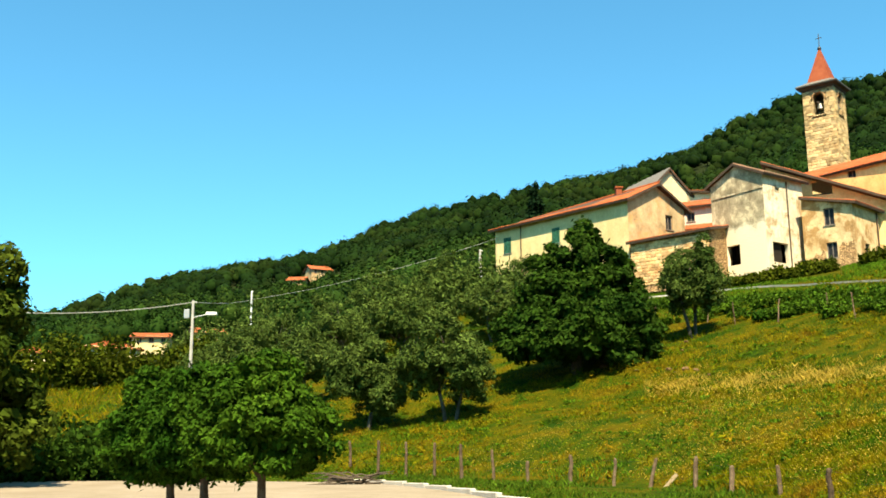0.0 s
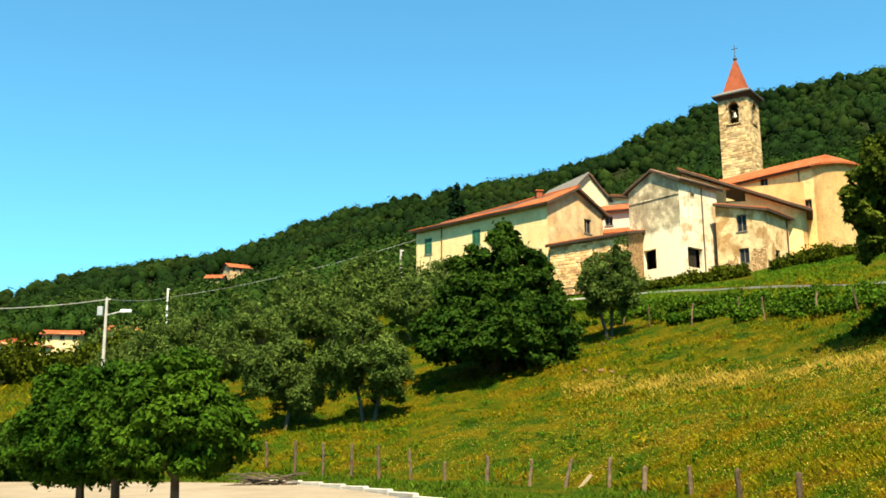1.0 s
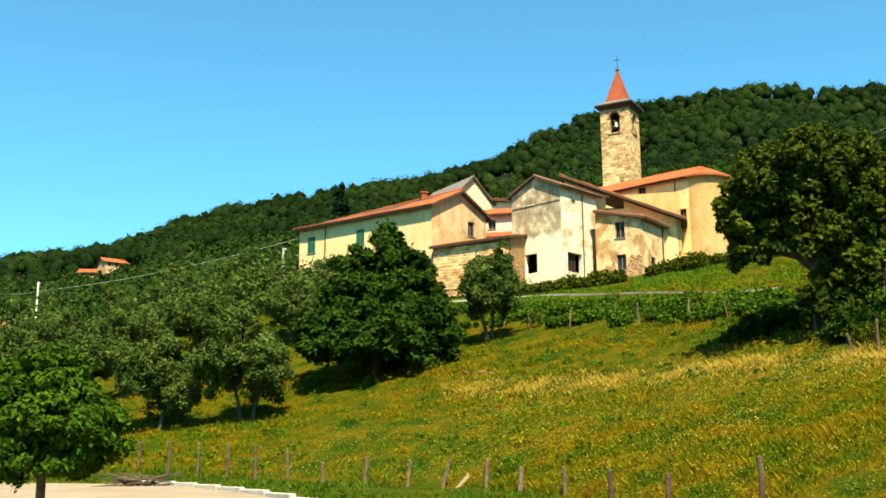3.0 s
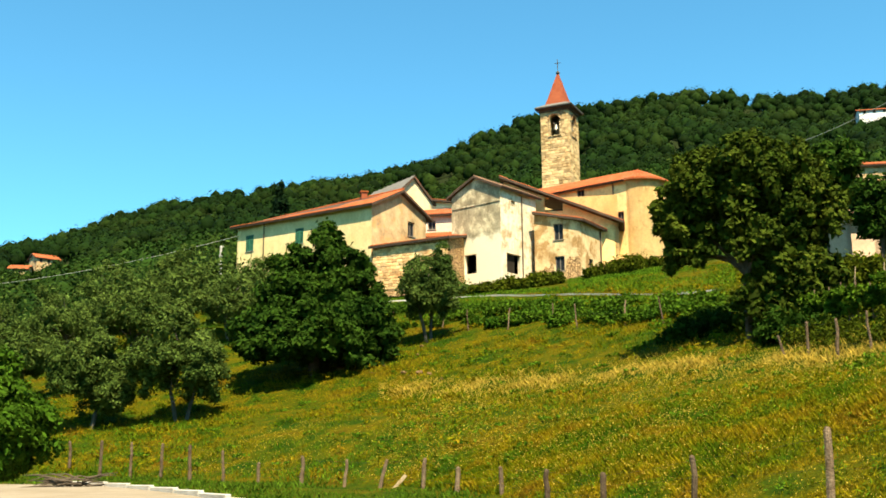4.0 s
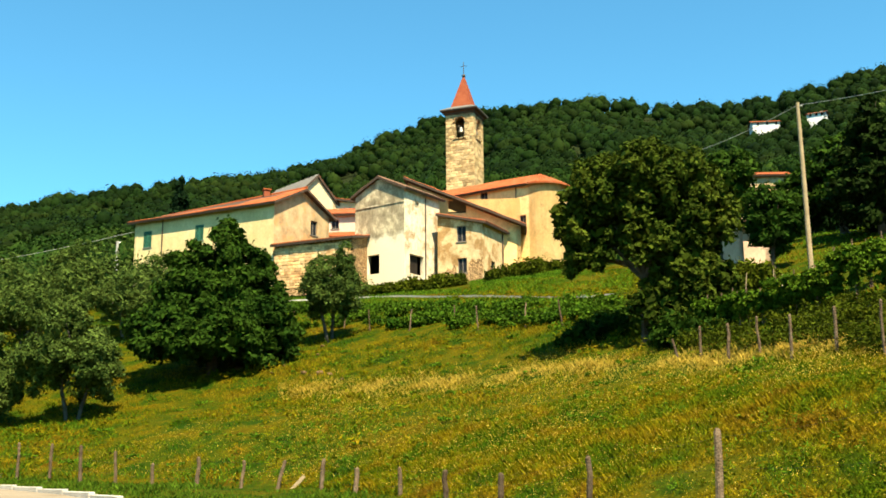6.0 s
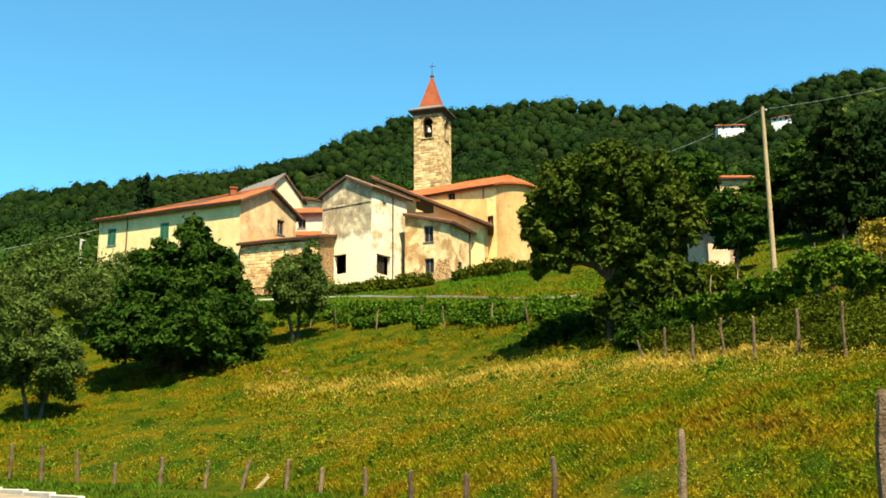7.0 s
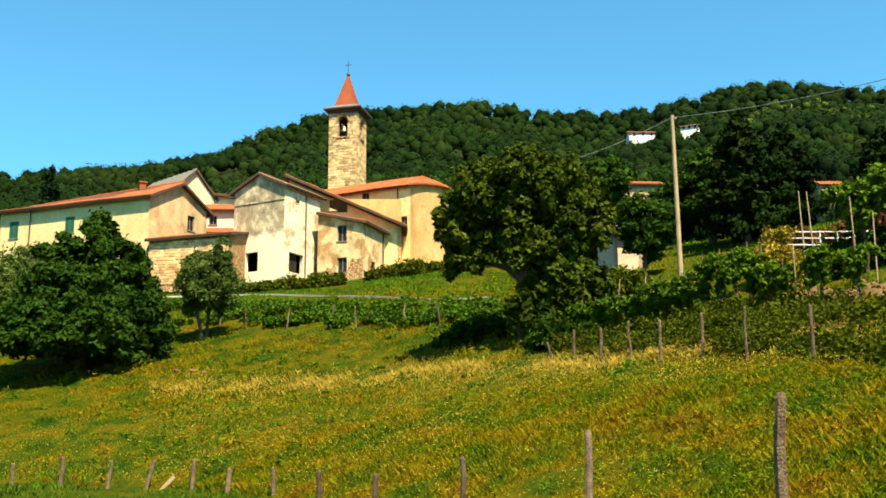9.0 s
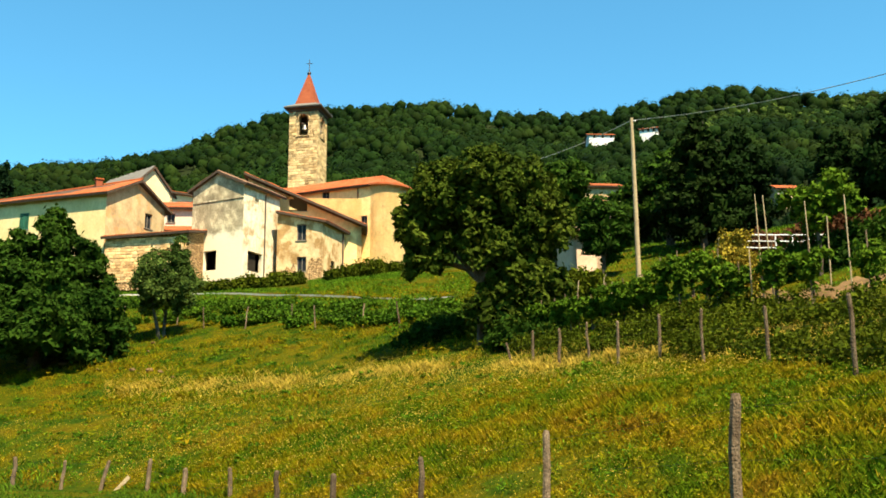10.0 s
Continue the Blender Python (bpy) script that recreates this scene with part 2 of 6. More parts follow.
# near-black stands for the unlit inside of the rooms, not for a plaster colour
M_room = mat("room_shade_black", ((0.02, 0.016, 0.012), (0.035, 0.028, 0.02)), 1.0, 0.95, 0.2)
M_bank = mat("earth_bank", ((0.1, 0.0616, 0.028), (0.165, 0.101, 0.044)), 0.8, 0.95, 0.6, 10)
L_lot = leaf_mat("lot_tree_leaf", ((0.0107, 0.036, 0.00194), (0.0461, 0.0926, 0.00518)), 0.5)
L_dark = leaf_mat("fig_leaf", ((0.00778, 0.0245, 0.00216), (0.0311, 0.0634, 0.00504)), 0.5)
L_olive = leaf_mat("olive_leaf", ((0.0267, 0.0492, 0.00743), (0.0776, 0.113, 0.0193)), 0.4)
L_cherry = leaf_mat("cherry_leaf", ((0.0149, 0.0305, 0.00216), (0.0584, 0.0779, 0.00648)), 0.5)
L_vine = leaf_mat("vine_leaf", ((0.0277, 0.0643, 0.00288), (0.0752, 0.125, 0.0072)), 0.8)
L_bramble = leaf_mat("bramble_leaf", ((0.0253, 0.0396, 0.00173), (0.0631, 0.0752, 0.00346)), 0.4)
L_hedge = leaf_mat("hedge_leaf", ((0.020, 0.056, 0.003), (0.062, 0.112, 0.006)), 0.5)
L_fresh = leaf_mat("fresh_grass", ((0.0414, 0.103, 0.00432), (0.0828, 0.137, 0.00576)), 0.3, 0.15, 0.5)
L_eastwood = leaf_mat("east_wood_leaf", ((0.00216, 0.0072, 0.00144), (0.00648, 0.01584, 0.00288)), 0.05, 0.08, 0.55)
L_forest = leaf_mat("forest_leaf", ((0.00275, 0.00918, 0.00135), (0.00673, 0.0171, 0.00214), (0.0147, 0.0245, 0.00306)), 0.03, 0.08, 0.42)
L_wood = leaf_mat("wood_edge_leaf", ((0.006, 0.019, 0.002), (0.013, 0.032, 0.004), (0.026, 0.044, 0.005)), 0.06, 0.1, 0.4)
L_cypress = leaf_mat("cypress_leaf", ((0.00504, 0.01512, 0.00504), (0.01109, 0.02772, 0.008064)), 0.5)
L_red = leaf_mat("red_hedge_leaf", ((0.06336, 0.02592, 0.01152), (0.1152, 0.04896, 0.01728)), 0.8)
L_yellow = leaf_mat("yellow_bush_leaf", ((0.179, 0.14, 0.0138), (0.299, 0.216, 0.023)), 0.8)
glass = bpy.data.materials.new("window_glass")
glass.use_nodes = True
gb = glass.node_tree.nodes["Principled BSDF"]
gb.inputs["Base Color"].default_value = (0.02, 0.022, 0.024, 1)
gb.inputs["Roughness"].default_value = 0.25
gb.inputs["Specular IOR Level"].default_value = 0.06


# ---- mesh helpers ----
def hang(ob, parent):
    """Parent a mesh given in world coordinates to a house's base; trees and small things keep local ones."""
    ob.parent = parent
    if parent is not None and parent.name in IN_WORLD:
        ob.matrix_parent_inverse = Matrix.Translation(-parent.location)


IN_WORLD = set()


def link_mesh(name, verts, faces, material, parent=None, label="", smooth=False):
    me = bpy.data.meshes.new(name)
    me.from_pydata([tuple(map(float, v)) for v in verts], [], faces)
    me.materials.append(material)
    if smooth:
        me.polygons.foreach_set("use_smooth", [True] * len(me.polygons))
    ob = new(name, me)
    hang(ob, parent)
    if label:
        ob["label"] = label
    return ob


def part(name, bm, material, parent=None, label="", smooth=False):
    me = bpy.data.meshes.new(name)
    bm.normal_update()
    bm.to_mesh(me)
    bm.free()
    me.materials.append(material)
    if smooth:
        me.polygons.foreach_set("use_smooth", [True] * len(me.polygons))
    ob = new(name, me)
    hang(ob, parent)
    if label:
        ob["label"] = label
    return ob


def quads_mesh(name, corners, material, parent=None, label=""):
    """One mesh of many loose quads; corners: array (n, 4, 3)."""
    n = len(corners)
    me = bpy.data.meshes.new(name)
    me.vertices.add(n * 4)
    me.vertices.foreach_set("co", corners.reshape(-1).astype(np.float32))
    me.loops.add(n * 4)
    me.loops.foreach_set("vertex_index", np.arange(n * 4, dtype=np.int32))
    me.polygons.add(n)
    me.polygons.foreach_set("loop_start", np.arange(0, n * 4, 4, dtype=np.int32))
    me.update(calc_edges=True)
    me.materials.append(material)
    ob = new(name, me)
    hang(ob, parent)
    if label:
        ob["label"] = label
    return ob


def box_bm(bm, lo, hi, m=None, bevel=0.0):
    r = bmesh.ops.create_cube(bm, size=1)
    lo, hi = Vector(lo), Vector(hi)
    s = hi - lo
    bmesh.ops.scale(bm, vec=s, verts=r["verts"])
    bmesh.ops.translate(bm, vec=(lo + hi) / 2, verts=r["verts"])
    if bevel:
        es = list({e for v in r["verts"] for e in v.link_edges})
        r = bmesh.ops.bevel(bm, geom=es, offset=bevel, segments=1, affect="EDGES")
    if m is not None:
        bmesh.ops.transform(bm, matrix=m, verts=list({v for v in r["verts"]}))
    return bm


def box(name, lo, hi, material, parent=None, m=None, bevel=0.0, label=""):
    return part(name, box_bm(bmesh.new(), lo, hi, m, bevel), material, parent, label)


def tube(points, radii, sides=8, wobble=0.0, rng=None):
    """A bent, tapered tube through the points, closed at its ends."""
    bm = bmesh.new()
    pts = [Vector(p) for p in points]
    rings = []
    side = None
    for i, p in enumerate(pts):
        d = (pts[min(i + 1, len(pts) - 1)] - pts[max(i - 1, 0)]).normalized()
        if side is None:
            side = d.orthogonal()
        side = (side - d * side.dot(d)).normalized()
        other = d.cross(side)
        ring = []
        for k in range(sides):
            a = 2 * math.pi * k / sides
            r = radii[i] * (1 + (rng.uniform(-wobble, wobble) if rng else 0))
            ring.append(bm.verts.new(p + side * (math.cos(a) * r) + other * (math.sin(a) * r)))
        rings.append(ring)
    for a, b in zip(rings, rings[1:]):
        for k in range(sides):
            bm.faces.new((a[k], a[(k + 1) % sides], b[(k + 1) % sides], b[k]))
    bm.faces.new(rings[0][::-1])
    bm.faces.new(rings[-1])
    return bm


def anchor(name, at, label, category, group="", in_world=True):
    e = new(name)
    if in_world:
        IN_WORLD.add(e.name)
    e.location = at
    e.empty_display_size = 0.3
    tagged(e, label, category, group)
    return e


# ---- the lie of the land ----
FOOT = ((9.5, -150), (9.5, 6), (8.9, 20), (8.2, 30), (5.0, 37), (-2.5, 47.5), (-12, 43), (-45, 46), (-300, 60))
CLIMB_D = (-50, 0, 4, 6.3, 9, 11.3, 14, 20, 35, 48, 60, 75, 400)
CLIMB_Z = (0, 0, 1.6, 2.45, 3.0, 3.55, 4.6, 7.0, 12.6, 15.9, 17.3, 18.6, 19)
RIDGE_A = (-180, -100, -75, -54, -49.5, -46.5, -44.1, -41, -37.1, -33.4, -28.4, -24.2, -19.7, -14.5, -9.1, -3.3, 1.5, 6.1, 10.2, 13.8, 19.1, 30, 60, 120, 180)
RIDGE_E = (1, 6, 15, 18.03, 18.53, 19.03, 19.13, 18.83, 18.43, 18.53, 19.43, 19.03, 18.13, 16.33, 15.33, 13.93, 12.83, 11.33, 10.53, 9.53, 7.43, 6, 3, 1, 1)
RIDGE_R = 420.0


def smooth(a, b, x):
    t = np.clip((x - a) / (b - a), 0, 1)
    return t * t * (3 - 2 * t)


def wave(x, y):
    return 0.5 * np.sin(x * 0.31 + 1.3 * np.sin(y * 0.17)) + 0.35 * np.sin(y * 0.43 + 0.8 * np.sin(x * 0.23)) + 0.15 * np.sin(x * 1.1 + y * 0.9)


def foot_distance(x, y):
    best = np.full(x.shape, 1e9)
    side = np.zeros(x.shape)
    for (ax, ay), (bx, by) in zip(FOOT, FOOT[1:]):
        dx, dy = bx - ax, by - ay
        t = np.clip(((x - ax) * dx + (y - ay) * dy) / (dx * dx + dy * dy), 0, 1)
        d = np.hypot(x - ax - t * dx, y - ay - t * dy)
        s = -((x - ax) * dy * -1 + (y - ay) * dx)
        closer = d < best - 1e-6
        best = np.where(closer, d, best)
        side = np.where(closer, np.sign(s), side)
    return best * np.where(side == 0, 1, side)


def land(x, y):
    """Height of the ground, for arrays."""
    x, y = np.asarray(x, float), np.asarray(y, float)
    r = np.hypot(x, y)
    az = np.degrees(np.arctan2(-x, y))
    d = foot_distance(x, y)
    base = 0.031 * np.minimum(r, 42)
    climb = np.interp(d, CLIMB_D, CLIMB_Z)
    left = smooth(-3, 12, az) * smooth(140, 60, np.abs(az))
    climb = climb * (1 - 0.52 * left)
    z = base + climb + 0.10 * wave(x, y) * smooth(0, 6, d)
    # wooded mountain behind
    e = np.interp(az, RIDGE_A, RIDGE_E)
    top = RIDGE_R * np.tan(np.radians(e)) + 1.6 + 0.5
    far = np.clip((r - 112) / (RIDGE_R - 112), 0, 1)
    rise = np.maximum(top - z, 0) * (0.75 * far + 0.25 * far * far)
    over = smooth(RIDGE_R, 1500, r)
    bumps = 2.5 * np.sin(x * 0.045 + 1.0) * np.sin(y * 0.05) * smooth(120, 250, r)
    return (z + rise + bumps) * (1 - over) + 5 * over


def lz(x, y):
    return float(land(np.array([x]), np.array([y]))[0])


def polar(az, r):
    a = radians(az)
    return -math.sin(a) * r, math.cos(a) * r


def r_at(az, el, start=100.0):
    """Distance at which the land comes up to that elevation angle, seen from the eye."""
    r = start
    while r < 430:
        x, y = polar(az, r)
        if math.degrees(math.atan2(lz(x, y) - 1.6, r)) >= el:
            return r
        r += 1
    return 300.0


# the upper fence follows the meadow's brow
BROW_AZ = (-57.5, -51.5, -47.3, -44.0, -41.7, -39.5, -37.9, -36.3, -34.9, -33.7)
BROW_R = [r_at(a, e, 9.0) for a, e in zip(BROW_AZ, (4.1, 4.4, 5.0, 5.4, 5.5, 5.4, 5.4, 5.4, 5.4, 5.4))]


def build_ground():
    azs = np.concatenate([np.arange(-75, 40, 0.5), np.arange(40, 285, 5.0)])
    rs = np.concatenate([np.arange(0.5, 20, 0.5), np.arange(20, 110, 0.9), np.geomspace(110, 4000, 70)])
    A, Rr = np.meshgrid(np.radians(azs), rs)
    X, Y = -np.sin(A) * Rr, np.cos(A) * Rr
    Z = land(X, Y)
    na, nr = len(azs), len(rs)
    verts = np.stack([X, Y, Z], -1).reshape(-1, 3)
    faces = []
    for j in range(nr - 1):
        o = j * na
        for i in range(na):
            k = (i + 1) % na
            faces.append((o + i, o + k, o + na + k, o + na + i))
    faces.append(tuple(range(na))[::-1])
    ob = link_mesh("ground", verts, faces, M_meadow, smooth=True)
    tagged(ob, "sloping meadow ground rising to a wooded hill", "ground", kind="structure")


build_ground()


# ---- buildings ----
def wall(parent, p0, p1, z0, top, openings=(), material=M_cream, thick=0.35, label="", name="wall"):
    """An upright wall from p0 to p1 (its outside on the right-hand side of that way), from z0 up to top: a height or
    a list of (fraction, height); openings: (u0, u1, v0, v1) in metres along and above z0, cut right through."""
    a, b = Vector((*p0, 0)), Vector((*p1, 0))
    length = (b - a).length
    d = (b - a) / length
    n = Vector((d.y, -d.x, 0))
    tops = [(0, top), (1, top)] if not hasattr(top, "__len__") else list(top)
    fx, fz = [t[0] * length for t in tops], [t[1] - z0 for t in tops]
    us = sorted({0.0, length, *fx, *(u for o in openings for u in o[:2])})
    vs = sorted({0.0, *(v for o in openings for v in o[2:])})
    bm = bmesh.new()
    grid = {}

    def vert(i, j):
        if (i, j) not in grid:
            h = vs[j] if j < len(vs) else float(np.interp(us[i], fx, fz))
            grid[i, j] = bm.verts.new(a + d * us[i] + Vector((0, 0, z0 + h)))
        return grid[i, j]
    for i in range(len(us) - 1):
        for j in range(len(vs)):
            um, vm = (us[i] + us[i + 1]) / 2, (vs[j] + vs[j + 1]) / 2 if j + 1 < len(vs) else vs[-1] + 1e-3
            if any(o[0] < um < o[1] and o[2] < vm < o[3] for o in openings):
                continue
            bm.faces.new((vert(i, j), vert(i + 1, j), vert(i + 1, j + 1), vert(i, j + 1)))
    ext = bmesh.ops.extrude_face_region(bm, geom=list(bm.faces))
    moved = [v for v in ext["geom"] if isinstance(v, bmesh.types.BMVert)]
    bmesh.ops.translate(bm, vec=-n * thick, verts=moved)
    bmesh.ops.recalc_face_normals(bm, faces=list(bm.faces))
    return part(name, bm, material, parent, label)


def place_on(p0, p1, z0, u, v, out=0.0):
    """Local frame on a wall: x along it, y out of it, z up, at u along and v above."""
    a, b = Vector((*p0, 0)), Vector((*p1, 0))
    d = (b - a).normalized()
    n = Vector((d.y, -d.x, 0))
    o = a + d * u + n * out + Vector((0, 0, z0 + v))
    return Matrix((( d.x, n.x, 0, o.x), (d.y, n.y, 0, o.y), (0, 0, 1, o.z), (0, 0, 0, 1)))


def window(parent, p0, p1, z0, o, shutters=False):
    """Frame, panes, sill (and shutters) in the opening o of a wall."""
    u0, u1, v0, v1 = o
    w, h = u1 - u0, v1 - v0
    m = place_on(p0, p1, z0, u0, v0)
    fr = bmesh.new()
    t = 0.07
    for lo, hi in (((0, -0.22, 0), (t, -0.14, h)), ((w - t, -0.22, 0), (w, -0.14, h)), ((t, -0.22, 0), (w - t, -0.14, t)),
                   ((t, -0.22, h - t), (w - t, -0.14, h)), ((w / 2 - 0.035, -0.215, t), (w / 2 + 0.035, -0.145, h - t))):
        box_bm(fr, lo, hi, m)
    f = part("window_frame", fr, M_frame, parent)
    for x0, x1 in ((t, w / 2 - 0.035), (w / 2 + 0.035, w - t)):
        box("pane", (x0, -0.19, t), (x1, -0.18, h - t), glass, f, m)
    box("sill", (-0.08, -0.05, -0.08), (w + 0.08, 0.07, 0.0), M_frame, parent, m, 0.01)
    if shutters:
        for k, x0 in enumerate((-0.0, w / 2 + 0.01)):
            sb = bmesh.new()
            x1 = x0 + w / 2 - 0.01
            for lo, hi in (((x0, 0.0, 0), (x0 + 0.07, 0.045, h)), ((x1 - 0.07, 0.0, 0), (x1, 0.045, h)),
                           ((x0 + 0.07, 0, 0), (x1 - 0.07, 0.045, 0.08)), ((x0 + 0.07, 0, h - 0.08), (x1 - 0.07, 0.045, h)),
                           ((x0 + 0.07, 0, h * 0.5), (x1 - 0.07, 0.045, h * 0.5 + 0.07))):
                box_bm(sb, lo, hi, m)
            sh = part("shutter", sb, M_shutter, parent, "closed green louvred shutter")
            z = 0.1
            while z < h - 0.1:
                box("slat", (x0 + 0.07, 0.008, z), (x1 - 0.07, 0.03, z + 0.055), M_shutter, sh, m)
                z += 0.085


def back_box(parent, p0, p1, z0, height, depth=2.2):
    """A room shell behind a wall with bare openings, its dimness put into the colour."""
    m = place_on(p0, p1, z0, 0, 0)
    length = (Vector(p1) - Vector(p0)).length
    b = bmesh.new()
    box_bm(b, (0.4, -depth - 0.1, 0), (length - 0.4, -depth, height), m)
    box_bm(b, (0.3, -depth, 0), (0.4, -0.36, height), m)
    box_bm(b, (length - 0.4, -depth, 0), (length - 0.3, -0.36, height), m)
    box_bm(b, (0.3, -depth, height), (length - 0.3, -0.36, height + 0.1), m)
    return part("inner_room", b, M_room, parent, "bare room behind the openings, coloured near-black for its inner shade")


def roof(parent, e0, e1, r1, r0, material=M_tile, name="roof", pitch=0.26, thick=0.09, label="", under=True):
    """One roof slope between eave e0-e1 and ridge r0-r1, in rows of half-round tiles, with a timber soffit."""
    e0, e1, r0, r1 = map(Vector, (e0, e1, r0, r1))
    length = (e1 - e0).length
    cols = max(4, int(length / pitch)) * 4
    rows = max(2, int(((r0 - e0).length) / 0.45))
    nrm = (e1 - e0).cross(r0 - e0).normalized()
    if nrm.z < 0:
        nrm = -nrm
    rng = random.Random(int(length * 1000))
    verts, faces = [], []
    for j in range(rows + 1):
        t = j / rows
        a, b = e0.lerp(r0, t), e1.lerp(r1, t)
        for i in range(cols + 1):
            s = i / cols
            wv = (0.0, 0.035, 0.06, 0.035)[i % 4]
            verts.append(a.lerp(b, s) + nrm * (thick + wv + 0.022 * math.sin(i * 0.05 + j) + rng.uniform(-0.008, 0.008)))
    w = cols + 1
    for j in range(rows):
        for i in range(cols):
            faces.append((j * w + i, j * w + i + 1, (j + 1) * w + i + 1, (j + 1) * w + i))
    k = len(verts)
    verts += [e0 + nrm * 0.07, e1 + nrm * 0.07, r1 + nrm * 0.07, r0 + nrm * 0.07]
    faces.append((k + 3, k + 2, k + 1, k))
    for edge, (p, q) in (([i for i in range(w)], (0, 1)), ([rows * w + i for i in range(w)], (3, 2)),
                         ([j * w for j in range(rows + 1)], (0, 3)), ([j * w + cols for j in range(rows + 1)], (1, 2))):
        for m_, n_ in zip(edge, edge[1:]):
            s0, s1 = edge.index(m_) / (len(edge) - 1), edge.index(n_) / (len(edge) - 1)
            verts.append(Vector(verts[k + p]).lerp(Vector(verts[k + q]), s0))
            verts.append(Vector(verts[k + p]).lerp(Vector(verts[k + q]), s1))
            faces.append((m_, n_, len(verts) - 1, len(verts) - 2))
    ob = link_mesh(name, verts, faces, material, parent, label)
    if under:
        sv = [e0, e1, r1, r0]
        verts = [v - nrm * 0.12 for v in sv] + [v + nrm * 0.066 for v in sv]
        link_mesh("soffit", verts, [(3, 2, 1, 0), (4, 5, 6, 7), (0, 1, 5, 4), (1, 2, 6, 5), (2, 3, 7, 6), (3, 0, 4, 7)], M_dark, ob, "dark timber soffit")
    return ob


def V2(p):
    return Vector((p[0], p[1]))


def along(p, q, s, out=0.0):
    """The point s metres from p towards q, moved out metres to the right-hand side."""
    d = (V2(q) - V2(p)).normalized()
    return (p[0] + d.x * s + d.y * out, p[1] + d.y * s - d.x * out)


def P3(p, z):
    return (p[0], p[1], z)


STONE_FACES = []


# long pale yellow house with a gable
def long_house():
    h = anchor("long_house", (12, 92, 17), "long two-storey pale yellow house with tiled gable roof", "house")
    l1, l2, l3 = (6.9, 95.7), (17.2, 84.3), (23.0, 88.3)
    l4 = (l1[0] + 5.8, l1[1] + 4.0)
    z0, ze, zr, zl = 16.0, 23.9, 25.6, 24.9
    o1 = [(1.1, 2.0, 5.3, 6.8), (13.9, 14.8, 2.3, 3.3), (7.0, 7.9, 5.3, 6.7)]
    wall(h, l1, l2, z0, ze, o1, M_yellow)
    window(h, l1, l2, z0, o1[0], True)
    window(h, l1, l2, z0, o1[1])
    window(h, l1, l2, z0, o1[2], True)
    o2 = [(4.6, 5.5, 5.8, 7.1)]
    wall(h, along(l2, l3, 0.003), l3, z0, [(0, ze), (0.5, zr - 0.05), (1, ze)], o2, M_tan, label="tan plaster gable, patchy and stained")
    window(h, l2, l3, z0, o2[0])
    wall(h, l3, l4, z0, ze, (), M_tan)
    wall(h, l4, l1, z0, [(0, ze), (0.5, zl), (1, ze)], (), M_yellow)
    d = (V2(l2) - V2(l1)).normalized()
    n = Vector((d.y, -d.x))
    g0, g1 = V2(l1) - d * 0.5, V2(l2) + d * 0.45
    mid = (V2(l3) - V2(l2)) / 2
    drop = (zr - ze) / mid.length * 0.55
    roof(h, P3(g0 + n * 0.55, ze - drop), P3(g1 + n * 0.55, ze - drop), P3(g1 + mid, zr), P3(g0 + mid, zl))
    roof(h, P3(g1 + 2 * mid - n * 0.55, ze - drop), P3(g0 + 2 * mid - n * 0.55, ze - drop), P3(g0 + mid, zl), P3(g1 + mid, zr))
    part("ridge_cap", tube([P3(g0 + mid, zl + 0.17), P3(g1 + mid, zr + 0.17)], [0.12, 0.12], 8), M_tile, h)
    c = V2(l2) - d * 3.6 + mid * 0.9
    ch = box("chimney", (c.x - 0.27, c.y - 0.27, zr - 0.5), (c.x + 0.27, c.y + 0.27, zr + 0.35), M_brick, h, None, 0.02)
    box("chimney_cap", (c.x - 0.36, c.y - 0.36, zr + 0.35), (c.x + 0.36, c.y + 0.36, zr + 0.46), M_tile, ch)
    dp = along(l1, l2, 3.3, 0.09)
    part("downpipe", tube([P3(dp, 16.5), P3(dp, 20), P3(dp, 23.7)], [0.05] * 3, 8), M_dark, h)
    return h


def stone_shed():
    h = anchor("stone_shed", (20, 82, 16.4), "low rubble stone shed with lean-to tiled roof", "shed")
    a, b = (17.15, 83.6), (22.6, 79.6)
    d = (V2(b) - V2(a)).normalized()
    back = Vector((-d.y, d.x))
    z0, ze = 15.6, 20.0
    w = wall(h, a, b, z0, [(0, ze - 0.15), (1, ze + 0.15)], (), M_redstone)
    STONE_FACES.append((w, a, b, 16.2, lambda u: (16.2, ze - 0.1), (), 0.23, M_redblock, 3))
    b2, a2 = V2(b) + back * 5, V2(a) + back * 4
    wall(h, b, b2, z0, [(0, ze + 0.15), (1, ze + 1.2)], (), M_redstone)
    roof(h, P3(V2(a) - d * 0.2 - back * 0.45, ze - 0.22), P3(V2(b) + d * 0.3 - back * 0.45, ze + 0.1), P3(b2 + d * 0.3, ze + 1.3), P3(a2, ze + 0.9))


